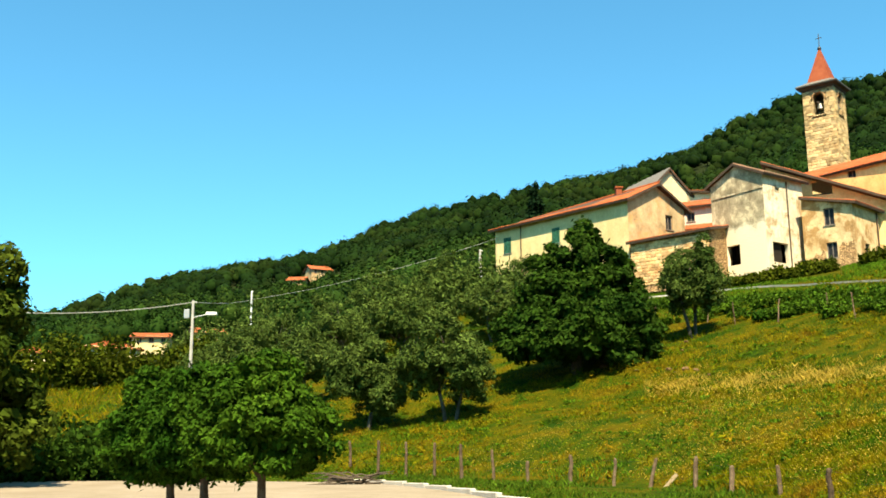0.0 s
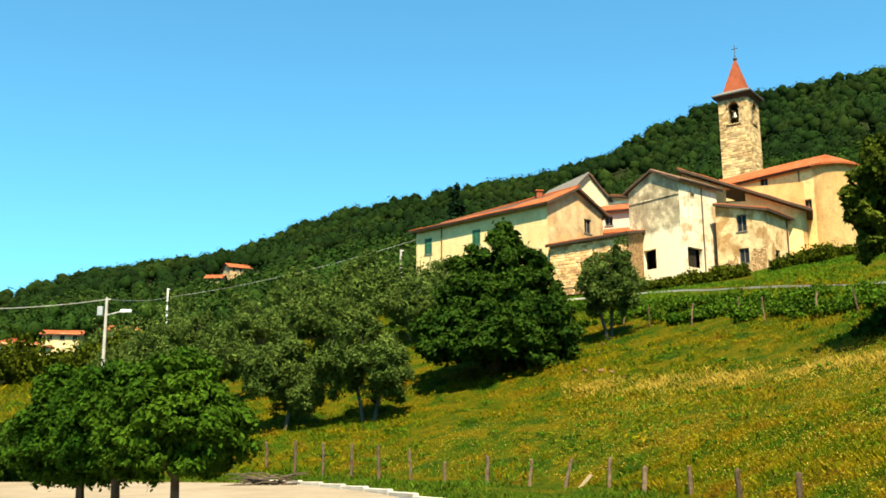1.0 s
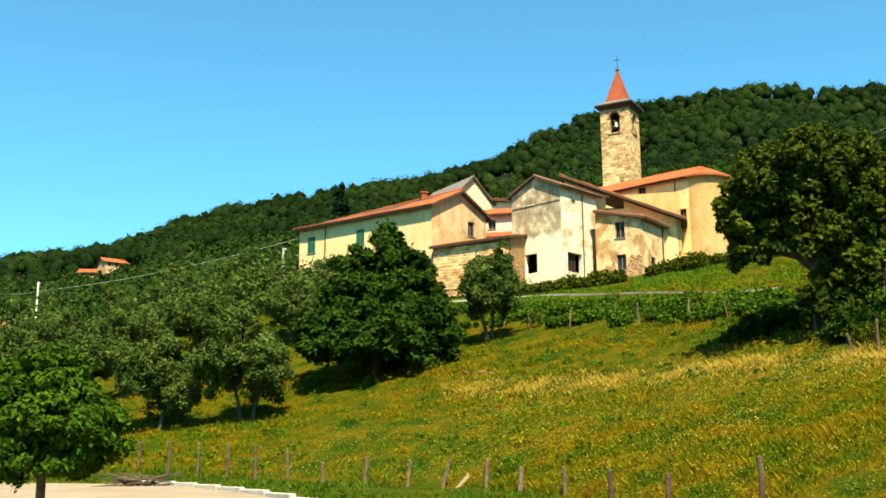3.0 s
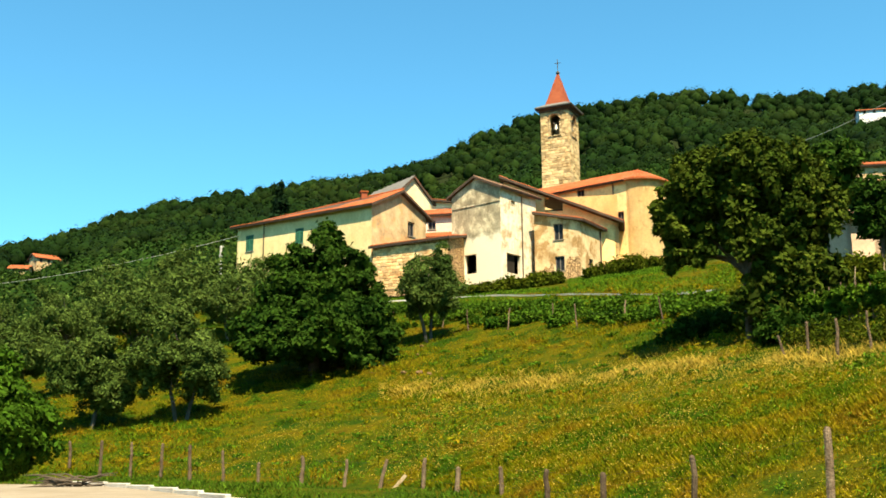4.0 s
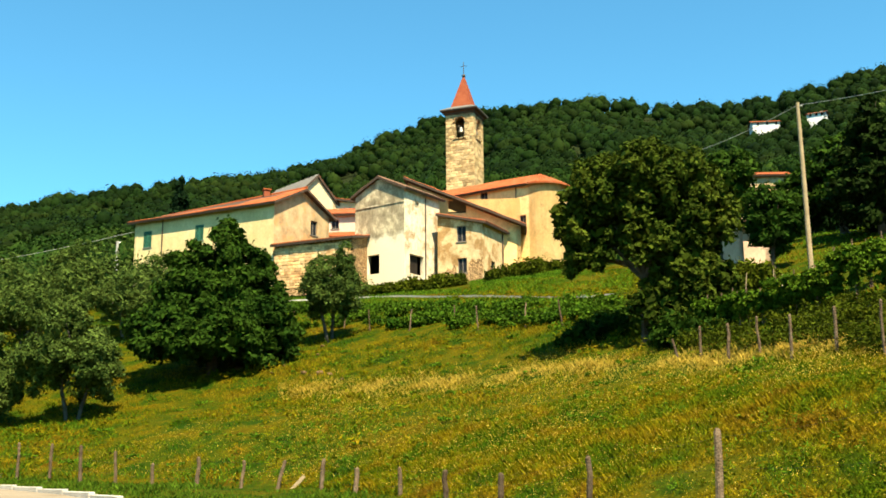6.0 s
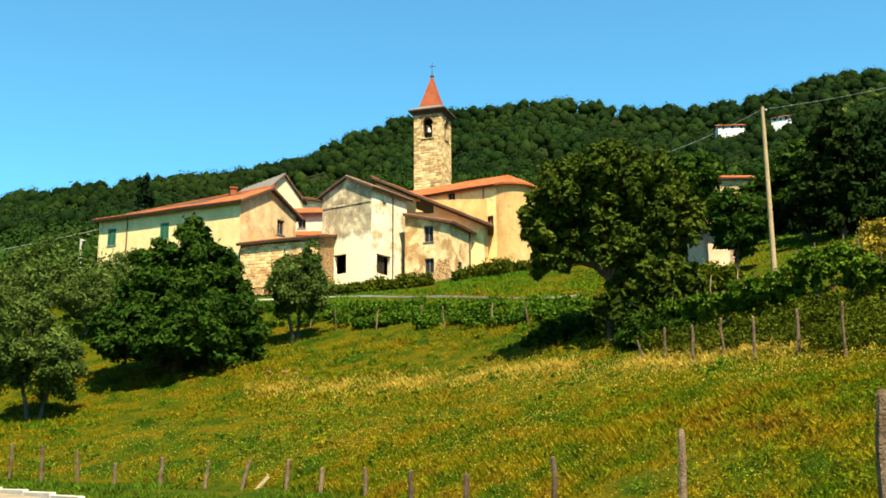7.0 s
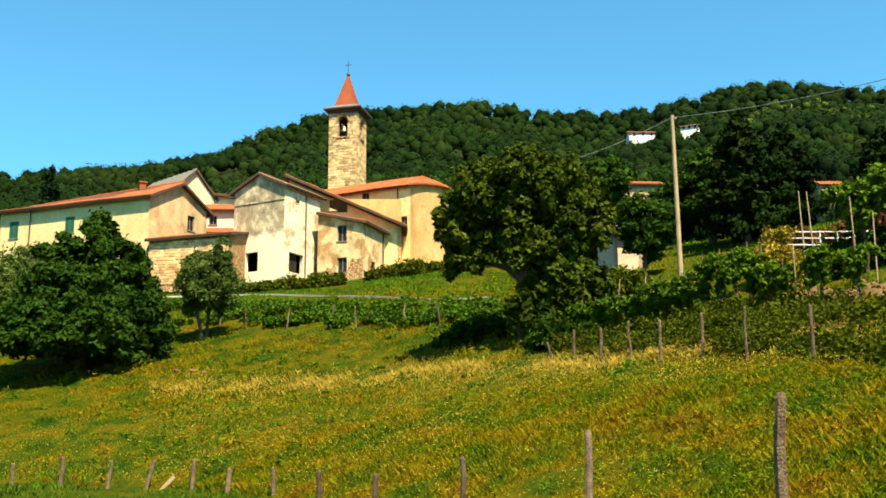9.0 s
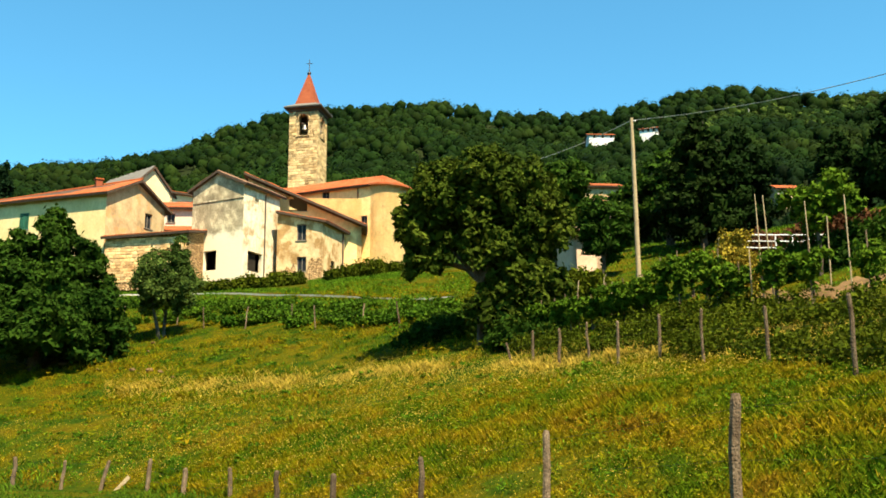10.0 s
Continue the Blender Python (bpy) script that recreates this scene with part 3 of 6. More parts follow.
def white_house():
    h = anchor("white_house", (25.5, 93, 17), "pinkish white house with a low orange tiled roof", "house")
    a, b = (23.0, 95.2), (28.6, 92.2)
    d = (V2(b) - V2(a)).normalized()
    back = Vector((-d.y, d.x))
    z0, ze = 16.0, 25.6
    o = [(2.0, 2.75, 8.2, 9.1)]
    wall(h, a, b, z0, ze, o, M_pink)
    window(h, a, b, z0, o[0])
    wall(h, V2(a) + back * 6, a, z0, ze, (), M_pink)
    roof(h, P3(V2(a) - d * 0.4 - back * 0.4, ze - 0.1), P3(V2(b) + d * 0.4 - back * 0.4, ze - 0.1), P3(V2(b) + back * 4 + d * 0.4, ze + 1.5), P3(V2(a) + back * 4 - d * 0.4, ze + 1.5))
    lo = V2(a) - back * 2.4
    lo1 = V2(b) - back * 2.4
    wall(h, lo, lo1, z0, 22.9, (), M_cream)
    wall(h, V2(a) - back * 0.01, lo, z0, [(0, 23.6), (1, 22.9)], (), M_cream)
    roof(h, P3(lo - d * 0.3 - back * 0.4, 22.75), P3(lo1 + d * 0.3 - back * 0.4, 22.75), P3(V2(b) + d * 0.3 - back * 0.02, 23.75), P3(V2(a) - d * 0.3 - back * 0.02, 23.75), name="lower_roof")


def cream_gable_house():
    h = anchor("gable_house", (25, 103, 19), "cream gabled house with a grey sheet roof", "house")
    a, b = (22.9, 101.0), (27.4, 102.6)
    d = (V2(b) - V2(a)).normalized()
    back = Vector((-d.y, d.x))
    z0, ze, zr = 18.0, 29.2, 31.6
    wall(h, a, b, z0, [(0, ze), (0.5, zr), (1, ze)], (), M_cream)
    wall(h, V2(a) + back * 8, a, z0, ze, (), M_cream)
    wall(h, b, V2(b) + back * 8, z0, ze, (), M_cream)
    m = (V2(a) + V2(b)) / 2
    k = (zr - ze) / (V2(b) - V2(a)).length * 2 * 0.5
    roof(h, P3(V2(a) - d * 0.9 + back * 8, ze - k * 1.8), P3(V2(a) - d * 0.9 - back * 0.4, ze - k * 1.8), P3(m - back * 0.4, zr), P3(m + back * 8, zr), M_slate, pitch=0.9, label="grey sheet roof slope")
    roof(h, P3(V2(b) + d * 0.4 - back * 0.25, ze - k * 0.8), P3(V2(b) + d * 0.4 + back * 8, ze - k * 0.8), P3(m + back * 8, zr), P3(m - back * 0.25, zr), M_tile)
    w = anchor("rear_wing", (29, 101, 19), "cream rear wing with a flat tiled edge", "house")
    c, e = (27.3, 102.8), (32.0, 100.3)
    wall(w, c, e, z0, [(0, 29.4), (1, 28.6)], (), M_cream)
    roof(w, P3(V2(c) + (V2(c) - V2(e)).normalized() * 0.1 + Vector((-0.2, -0.4)), 29.45), P3(V2(e) + Vector((-0.2, -0.4)), 28.65), P3(V2(e) + Vector((2.0, 4)), 29.0), P3(V2(c) + Vector((2.0, 4)), 29.8))


def ruined_house():
    h = anchor("ruined_house", (27, 83, 17), "derelict white and grey plaster house with empty doorways", "house")
    cl, cr, cb = (24.15, 83.85), (27.1, 79.5), (31.3, 82.3)
    z0, ze, zr = 15.8, 24.75, 26.0
    o1 = [(1.35, 2.65, 1.9, 3.55)]
    wall(h, cl, cr, z0, [(0, ze), (0.5, zr), (1, ze)], o1, M_front, label="gable wall, grey weathered plaster above a peeling white base")
    back_box(h, cl, cr, z0, 4.4)
    o2 = [(0.75, 2.7, 1.75, 3.4), (1.5, 2.1, 7.5, 8.0)]
    wall(h, along(cr, cb, 0.003), cb, z0, ze - 0.1, o2, M_white, label="bright white plaster, stained and cracked")
    back_box(h, cr, cb, z0, 4.4)
    box("blocked_window", (0, -0.3, 0), (0.6, -0.12, 0.5), M_grey, h, place_on(cr, cb, z0, 1.5, 7.5))
    d = (V2(cb) - V2(cr)).normalized()
    n = Vector((d.y, -d.x))
    half = (V2(cl) - V2(cr)) / 2
    wl = (V2(cl)[0] + d.x * 5, V2(cl)[1] + d.y * 5)
    wall(h, wl, cl, z0, ze, (), M_grey)
    k = (zr - ze) / half.length
    g0, g1 = V2(cr) - d * 0.3, V2(cb) + d * 0.4
    roof(h, P3(g0 + n * 0.4, ze - k * 0.4), P3(g1 + n * 0.4, ze - k * 0.4), P3(g1 + half, zr), P3(g0 + half, zr), M_oldtile)
    roof(h, P3(g1 + 2 * half - n * 0.4, ze - k * 0.4), P3(g0 + 2 * half - n * 0.4, ze - k * 0.4), P3(g0 + half, zr), P3(g1 + half, zr), M_oldtile)
    part("downpipe", tube([P3(along(cr, cb, 2.9, 0.08), 17.2), P3(along(cr, cb, 2.9, 0.08), 24.4)], [0.05, 0.05], 8), M_dark, h)
    # moulding band under the gable
    box("string_course", (0, 0.002, 0), (5.25, 0.06, 0.12), M_grey, h, place_on(cl, cr, z0, 0, 7.7))


def middle_house():
    h = anchor("middle_house", (33, 80, 16.4), "patchy plaster and stone house with mono-pitch tiled roof", "house")
    gl, gr, gs = (30.6, 80.95), (33.55, 78.15), (36.85, 81.1)
    z0 = 15.4
    o = [(1.75, 2.6, 5.0, 6.4), (1.8, 2.65, 2.35, 3.6)]
    wall(h, gl, gr, z0, [(0, 22.9), (1, 21.9)], o, M_patchy)
    window(h, gl, gr, z0, o[0])
    window(h, gl, gr, z0, o[1])
    # bare stone toe of the corner
    wall(h, along(gl, gr, 0.5, 0.03), along(gl, gr, 4.03, 0.03), z0, [(0, 17.5), (0.12, 18.3), (0.22, 18.0), (0.3, 18.6), (0.36, 17.6), (0.62, 17.6), (0.66, 18.5), (0.74, 18.9), (0.85, 18.7), (1, 19.0)], (), M_redstone, thick=0.06, name="bare_stone")
    o2 = [(1.7, 2.5, 1.6, 3.5)]
    wall(h, along(gr, gs, 0.003), gs, z0, 21.85, o2, M_patchy)
    box("door", (1.7, -0.25, 1.6), (2.5, -0.18, 3.5), M_dark, h, place_on(gr, gs, z0, 0, 0), 0.01, "dark plank door")
    d = (V2(gs) - V2(gr)).normalized()
    n = Vector((d.y, -d.x))
    k = 1.0 / 4.05
    roof(h, P3(V2(gr) - d * 0.35 + n * 0.45, 21.95 - k * 0.45), P3(V2(gs) + d * 0.3 + n * 0.45, 21.95 - k * 0.45), P3(V2(gl) + d * 4.8, 22.95), P3(V2(gl) - d * 0.35, 22.95))
    part("downpipe", tube([P3(along(gr, gs, 4.0, 0.08), 16.5), P3(along(gr, gs, 4.0, 0.08), 21.7)], [0.06, 0.06], 8), M_dark, h)


def church_wing():
    h = anchor("church_wing", (35, 84, 17), "plain ochre annex with one long sloping tiled roof", "annex")
    a, b = (29.4, 85.2), (38.4, 80.9)
    d = (V2(b) - V2(a)).normalized()
    n = Vector((d.y, -d.x))
    z0 = 16.0
    wall(h, a, b, z0, [(0, 26.9), (1, 22.6)], [(3.6, 5.2, 7.9, 9.1)], M_ochre)
    back_box(h, a, b, 22.0, 2.0, 1.6)
    b2 = V2(b) - n * 4.2
    wall(h, b, b2, z0, 22.6, (), M_ochre)
    k = 4.3 / (V2(b) - V2(a)).length
    roof(h, P3(V2(b) + d * 0.5 + n * 0.95, 22.65 - 0.5 * k), P3(b2 + d * 0.5, 22.65 - 0.5 * k), P3(V2(a) - n * 4.2 - d * 0.3, 26.95 + 0.3 * k), P3(V2(a) + n * 0.95 - d * 0.3, 26.95 + 0.3 * k), M_tile)


def church():
    h = anchor("church", (40, 88, 18), "ochre plaster church with rounded apse and orange tiled roof", "church")
    a, b = (33.4, 92.0), (40.2, 82.85)
    d = (V2(b) - V2(a)).normalized()
    inn = Vector((-d.y, d.x))
    z0, ze, zr = 16.5, 27.2, 28.5
    length = (V2(b) - V2(a)).length
    o = [(6.3, 7.1, 9.2, 10.5), (10.4, 11.1, 6.4, 7.75)]
    wall(h, a, b, z0, ze, o, M_ochre, label="warm ochre plaster nave wall, faded and cracked")
    window(h, a, b, z0, o[0])
    window(h, a, b, z0, o[1])
    rad = 2.45
    c = V2(b) + inn * rad
    # apse: upright half round
    bm = bmesh.new()
    ring = []
    for i in range(25):
        t = math.pi * i / 24
        v = c - inn * (rad * math.cos(t)) + d * (rad * math.sin(t))
        ring.append((bm.verts.new(P3(v, z0)), bm.verts.new(P3(v, ze))))
    for p, q in zip(ring, ring[1:]):
        bm.faces.new((p[0], q[0], q[1], p[1]))
    ext = bmesh.ops.solidify(bm, geom=list(bm.faces), thickness=0.35)
    part("apse_wall", bm, M_ochre, h, "rounded ochre plaster apse", smooth=False)
    far = V2(b) + inn * 2 * rad
    wall(h, far, V2(a) + inn * 2 * rad, z0, ze, (), M_ochre)
    k = (zr - ze) / rad
    ov = 0.4
    bk = V2(a) - d * 2
    roof(h, P3(bk - inn * ov, ze - k * ov), P3(V2(b) - inn * ov, ze - k * ov), P3(c, zr), P3(bk + inn * rad, zr))
    roof(h, P3(V2(b) + inn * (2 * rad + ov), ze - k * ov), P3(bk + inn * (2 * rad + ov), ze - k * ov), P3(bk + inn * rad, zr), P3(c, zr))
    # half-cone of tiles over the apse
    verts, faces = [], []
    n = 96
    for i in range(n + 1):
        t = math.pi * i / n
        w = (0.0, 0.035, 0.06, 0.035)[i % 4]
        v = c - inn * ((rad + ov) * math.cos(t)) + d * ((rad + ov) * math.sin(t))
        verts += [P3(v, ze - k * ov), P3(v, ze - k * ov + 0.14 + w), P3(c.lerp(v, 0.5), (zr + ze - k * ov) / 2 + 0.14 + w), P3(c, zr + 0.14)]
    for i in range(n):
        p = i * 4
        for j in range(3):
            faces.append((p + j, p + 4 + j, p + 5 + j, p + 1 + j))
        faces.append((p, p + 3, p + 7, p + 4))
    link_mesh("apse_roof", verts, faces, M_tile, h)
    wall(h, along(a, b, length - 1.3, 0.03), along(a, b, length - 0.05, 0.03), z0, [(0, 18.9), (0.3, 19.9), (0.7, 19.6), (1, 20.0)], (), M_stone, thick=0.06, name="bare_stone")
    part("downpipe", tube([P3(along(a, b, length - 1.25, 0.1), 18), P3(along(a, b, length - 1.25, 0.1), 26.9)], [0.06, 0.06], 8), M_dark, h)


def bell_tower():
    h = anchor("bell_tower", (39.4, 96.1, 17), "square rubble stone bell tower with red brick spire", "bell tower")
    d = Vector((0.75, -0.66)).normalized()
    n = Vector((d.y, -d.x))
    s = 3.05
    tl = Vector((37.3, 96.05))
    tf = tl + d * s
    tr = tf - n * s
    tb = tl - n * s
    z0, ze = 16.5, 37.75
    mid = s / 2
    op = (mid - 0.5, mid + 0.5, 18.55, 20.75)
    for p, q in ((tl, tf), (tf, tr), (tr, tb), (tb, tl)):
        q2 = V2(q) - (V2(q) - V2(p)).normalized() * 0.003
        w = wall(h, p, q2, z0, ze, [op], M_stone, 0.45, "rubble stone face with arched bell opening")
        if p in (tl, tf):
            STONE_FACES.append((w, p, q, 28.4, lambda u: (28.4, ze - 0.1), [(op[0] - 0.15, op[1] + 0.15, op[2] - 12.1, op[3] - 11.7)], 0.27, M_block, 5 if p is tl else 6))
        m = place_on(p, q, z0, op[0], op[3])
        # round head of the opening
        bm = bmesh.new()
        for y in (0.0, -0.44):
            pts = [bm.verts.new(m @ Vector((x, y, z))) for x, z in [(0.0, 0.0), (0.0, -0.5)] + [(0.5 - 0.5 * math.cos(math.pi * i / 12), -0.5 + 0.5 * math.sin(math.pi * i / 12)) for i in range(1, 12)] + [(1.0, -0.5), (1.0, 0.0)]]
            for i in range(1, 13):
                bm.faces.new((pts[0], pts[i], pts[i + 1])) if i < 7 else bm.faces.new((pts[-1], pts[i], pts[i + 1]))if i < 13 else None
            bm.faces.new((pts[0], pts[7], pts[-1]))
        part("arch_head", bm, M_stone, w)
        ring = [m @ Vector((0.5 - 0.62 * math.cos(math.pi * i / 12), 0.02, -0.5 + 0.62 * math.sin(math.pi * i / 12))) for i in range(13)]
        part("arch_band", tube(ring, [0.1] * 13, 6), M_redstone, w)
        box("sill", (-0.2, -0.1, -2.3), (1.2, 0.12, -2.2), M_stone, w, m, 0.015)
    c = tl + d * mid - n * mid
    box("belfry_floor", (-1.2, -1.2, 34.7), (1.2, 1.2, 34.85), M_dark, h, Matrix.Translation((c.x, c.y, 0)) @ Matrix(((d.x, n.x, 0, 0), (d.y, n.y, 0, 0), (0, 0, 1, 0), (0, 0, 0, 1))))
    mt = Matrix.Translation((c.x, c.y, 0)) @ Matrix(((d.x, n.x, 0, 0), (d.y, n.y, 0, 0), (0, 0, 1, 0), (0, 0, 0, 1)))
    # cornice, skirt and spire

    def frustum(levels, name, material, label):
        bm = bmesh.new()
        rings = [[bm.verts.new(mt @ Vector((sx * w, sy * w, z))) for sx, sy in ((-1, -1), (1, -1), (1, 1), (-1, 1))] for w, z in levels]
        for a, b in zip(rings, rings[1:]):
            for i in range(4):
                bm.faces.new((a[i], a[(i + 1) % 4], b[(i + 1) % 4], b[i]))
        bm.faces.new(rings[0][::-1])
        bm.faces.new(rings[-1])
        bmesh.ops.recalc_face_normals(bm, faces=list(bm.faces))
        return part(name, bm, material, h, label)
    frustum(((1.60, 37.65), (1.68, 37.85), (1.95, 37.95), (1.95, 38.05)), "cornice", M_dark, "dark projecting eaves")
    frustum(((2.0, 38.054), (2.02, 38.15), (1.02, 38.72)), "skirt_roof", M_slate, "weathered stone-tiled skirt")
    frustum(((1.12, 38.6), (0.84, 39.55), (0.10, 42.2)), "spire", M_brick, "red brick pyramid spire")
    bm = bmesh.new()
    bmesh.ops.create_uvsphere(bm, u_segments=12, v_segments=8, radius=0.2, matrix=Matrix.Translation((c.x, c.y, 42.35)))
    part("finial_ball", bm, M_iron, h, smooth=True)
    cr = part("cross", tube([(c.x, c.y, 42.4), (c.x, c.y, 43.9)], [0.045, 0.035], 6), M_iron, h, "thin iron cross")
    part("cross_arm", tube([P3(c - d * 0.34, 43.45), P3(c + d * 0.34, 43.45)], [0.035, 0.035], 6), M_iron, cr)
    # bell hung in the front opening, another in the side one
    for off in ((tl + d * mid - n * 0.45), (tf - n * mid - d * 0.35)):
        bm = bmesh.new()
        prof = ((0.05, 0.0), (0.16, -0.03), (0.2, -0.2), (0.24, -0.42), (0.34, -0.58), (0.36, -0.62), (0.30, -0.60))
        rings = [[bm.verts.new((off.x + r * math.cos(a), off.y + r * math.sin(a), 36.35 + z)) for a in np.linspace(0, 2 * math.pi, 16, endpoint=False)] for r, z in prof]
        for p, q in zip(rings, rings[1:]):
            for i in range(16):
                bm.faces.new((p[i], p[(i + 1) % 16], q[(i + 1) % 16], q[i]))
        bm.faces.new(rings[0])
        b = part("bell", bm, M_bronze, h, "pale bronze church bell", smooth=True)
        box("headstock", (off.x - 0.35, off.y - 0.07, 36.36), (off.x + 0.35, off.y + 0.07, 36.52), M_dark, b)


long_house()
stone_shed()
white_house()
cream_gable_house()
ruined_house()
middle_house()
church_wing()
church()
bell_tower()


# ---- trees ----
def leaf_cloud(centres, spread, per, size, rng, up=0.25, flat=1.0, aspect=1.7):
    """Corners of many small leaves scattered round the clump centres."""
    n = len(centres) * per
    c = np.repeat(centres, per, axis=0)
    off = np.clip(rng.normal(0, 1, (n, 3)), -1.9, 1.9) * np.repeat(spread, per)[:, None] * np.array((1, 1, flat))
    p = c + off
    nrm = rng.normal(0, 1, (n, 3)) + np.array((0, 0, up)) + 0.8 * off / (np.linalg.norm(off, axis=1, keepdims=True) + 1e-6)
    nrm /= np.linalg.norm(nrm, axis=1, keepdims=True)
    t = np.cross(nrm, rng.normal(0, 1, (n, 3)))
    t /= np.linalg.norm(t, axis=1, keepdims=True)
    b = np.cross(nrm, t)
    s = size * rng.uniform(0.6, 1.35, (n, 1))
    t, b = t * s * aspect / 2, b * s / 2
    bend = nrm * s * 0.12
    return np.stack([p - t, p + b * 0.9 - bend, p + t, p - b * 0.9 - bend], 1)


def shell_points(blobs, n, rng, inner=0.55):
    """Clump centres in the outer shells of ellipsoids (x, y, z, rx, ry, rz)."""
    blobs = np.array(blobs, float)
    w = (blobs[:, 3] * blobs[:, 4] * blobs[:, 5]) ** (2 / 3)
    k = rng.choice(len(blobs), n, p=w / w.sum())
    v = rng.normal(0, 1, (n, 3))
    v /= np.linalg.norm(v, axis=1, keepdims=True)
    r = rng.uniform(inner ** 2, 1, (n, 1)) ** 0.5
    return blobs[k, :3] + v * r * blobs[k, 3:]


def bough_leaves(blobs, boughs, per, size, rng, bough_r, flat=0.75, aspect=1.7, fill=0.14):
    """Leaves gathered on domed boughs that sit on the shells of the blobs, with a dim filling of leaves inside."""
    blobs = np.array(blobs, float)
    w = (blobs[:, 3] * blobs[:, 4] * blobs[:, 5]) ** (2 / 3)
    k = rng.choice(len(blobs), boughs, p=w / w.sum())
    v = rng.normal(0, 1, (boughs, 3))
    v /= np.linalg.norm(v, axis=1, keepdims=True)
    c = blobs[k, :3] + v * rng.uniform(0.72, 1.0, (boughs, 1)) * blobs[k, 3:]
    out = v + np.array((0, 0, 0.7))
    out /= np.linalg.norm(out, axis=1, keepdims=True)
    rad = np.minimum(bough_r, 0.62 * blobs[k, 3:].min(axis=1)) * rng.uniform(0.6, 1.4, boughs)
    n = boughs * per
    c, out, rad = np.repeat(c, per, axis=0), np.repeat(out, per, axis=0), np.repeat(rad, per)[:, None]
    d = rng.normal(0, 1, (n, 3))
    d = d / np.linalg.norm(d, axis=1, keepdims=True) + 0.75 * out
    d /= np.linalg.norm(d, axis=1, keepdims=True)
    reach = np.where(rng.random((n, 1)) < 0.07, rng.uniform(1.0, 1.35, (n, 1)), rng.uniform(0.5, 1.0, (n, 1)))
    p = c + d * rad * reach * np.array((1, 1, flat))
    nrm = 0.9 * d + rng.normal(0, 0.5, (n, 3)) + np.array((0, 0, 0.25))
    m = int(n * fill)
    kk = rng.choice(len(blobs), m, p=w / w.sum())
    u = rng.normal(0, 1, (m, 3))
    u /= np.linalg.norm(u, axis=1, keepdims=True)
    p = np.concatenate([p, blobs[kk, :3] + u * rng.uniform(0.1, 0.72, (m, 1)) * blobs[kk, 3:]])
    nrm = np.concatenate([nrm, rng.normal(0, 1, (m, 3))])
    s = size * rng.uniform(0.6, 1.35, (n + m, 1))
    s[n:] *= 2.0
    nrm /= np.linalg.norm(nrm, axis=1, keepdims=True)
    t = np.cross(nrm, rng.normal(0, 1, (n + m, 3)))
    t /= np.linalg.norm(t, axis=1, keepdims=True)
    b = np.cross(nrm, t)
    t, b = t * s * aspect / 2, b * s / 2
    bend = nrm * s * 0.12
    return np.stack([p - t, p + b * 0.9 - bend, p + t, p - b * 0.9 - bend], 1)


def tree(name, at, trunk_h, trunk_r, blobs, boughs, per, size, leaf, bark, label, category="tree", bough_r=0.6, seed=1, limbs=7, group="", flat=0.75, stems=1, lean=0.0, aspect=1.7, fill=0.14):
    """A tree turned to face the lot: tapered trunk, limbs that reach into the crown, and leafy boughs."""
    rng = np.random.default_rng(seed)
    r2 = random.Random(seed)
    e = anchor(name, at, label, category, group, in_world=False)
    e.rotation_euler = (0, 0, math.atan2(-at[0], at[1]))
    blobs = np.array(blobs, float)
    ccz = float(blobs[:, 2].mean())
    for k in range(stems):
        a = r2.uniform(0, 6.28)
        o = 0.0 if stems == 1 else 0.25
        b = Vector((math.cos(a) * o, math.sin(a) * o, -0.3))
        tp = Vector((math.cos(a) * (o * 3 + lean), math.sin(a) * (o * 3 + lean), trunk_h))
        mid = b.lerp(tp, 0.5) + Vector((r2.uniform(-0.1, 0.1), r2.uniform(-0.1, 0.1), 0))
        tr = part("trunk", tube([b, b.lerp(mid, 0.35), mid, tp, tp + Vector((0, 0, max(0.4, (ccz - trunk_h) * 0.7)))], [trunk_r * 1.35, trunk_r * 1.05, trunk_r * 0.95, trunk_r * 0.8, trunk_r * 0.25], 9, 0.12, r2), bark, e)
        for j in range(limbs):
            bl = blobs[r2.randrange(len(blobs))]
            end = Vector((bl[0] + r2.uniform(-0.7, 0.7) * bl[3], bl[1] + r2.uniform(-0.7, 0.7) * bl[4], bl[2] + r2.uniform(-0.3, 0.7) * bl[5]))
            st = mid.lerp(tp, r2.uniform(0.6, 1.0))
            m1 = st.lerp(end, 0.5) + Vector((r2.uniform(-0.3, 0.3), r2.uniform(-0.3, 0.3), 0.25))
            part("limb", tube([st, m1, end], [trunk_r * 0.5, trunk_r * 0.3, trunk_r * 0.08], 6, 0.1, r2), bark, tr)
    quads_mesh("crown", bough_leaves(blobs, boughs, per, size, rng, bough_r, flat, aspect, fill), leaf, e)
    return e


def ground_at(az, r, sink=0.05):
    x, y = polar(az, r)
    return (x, y, lz(x, y) - sink)


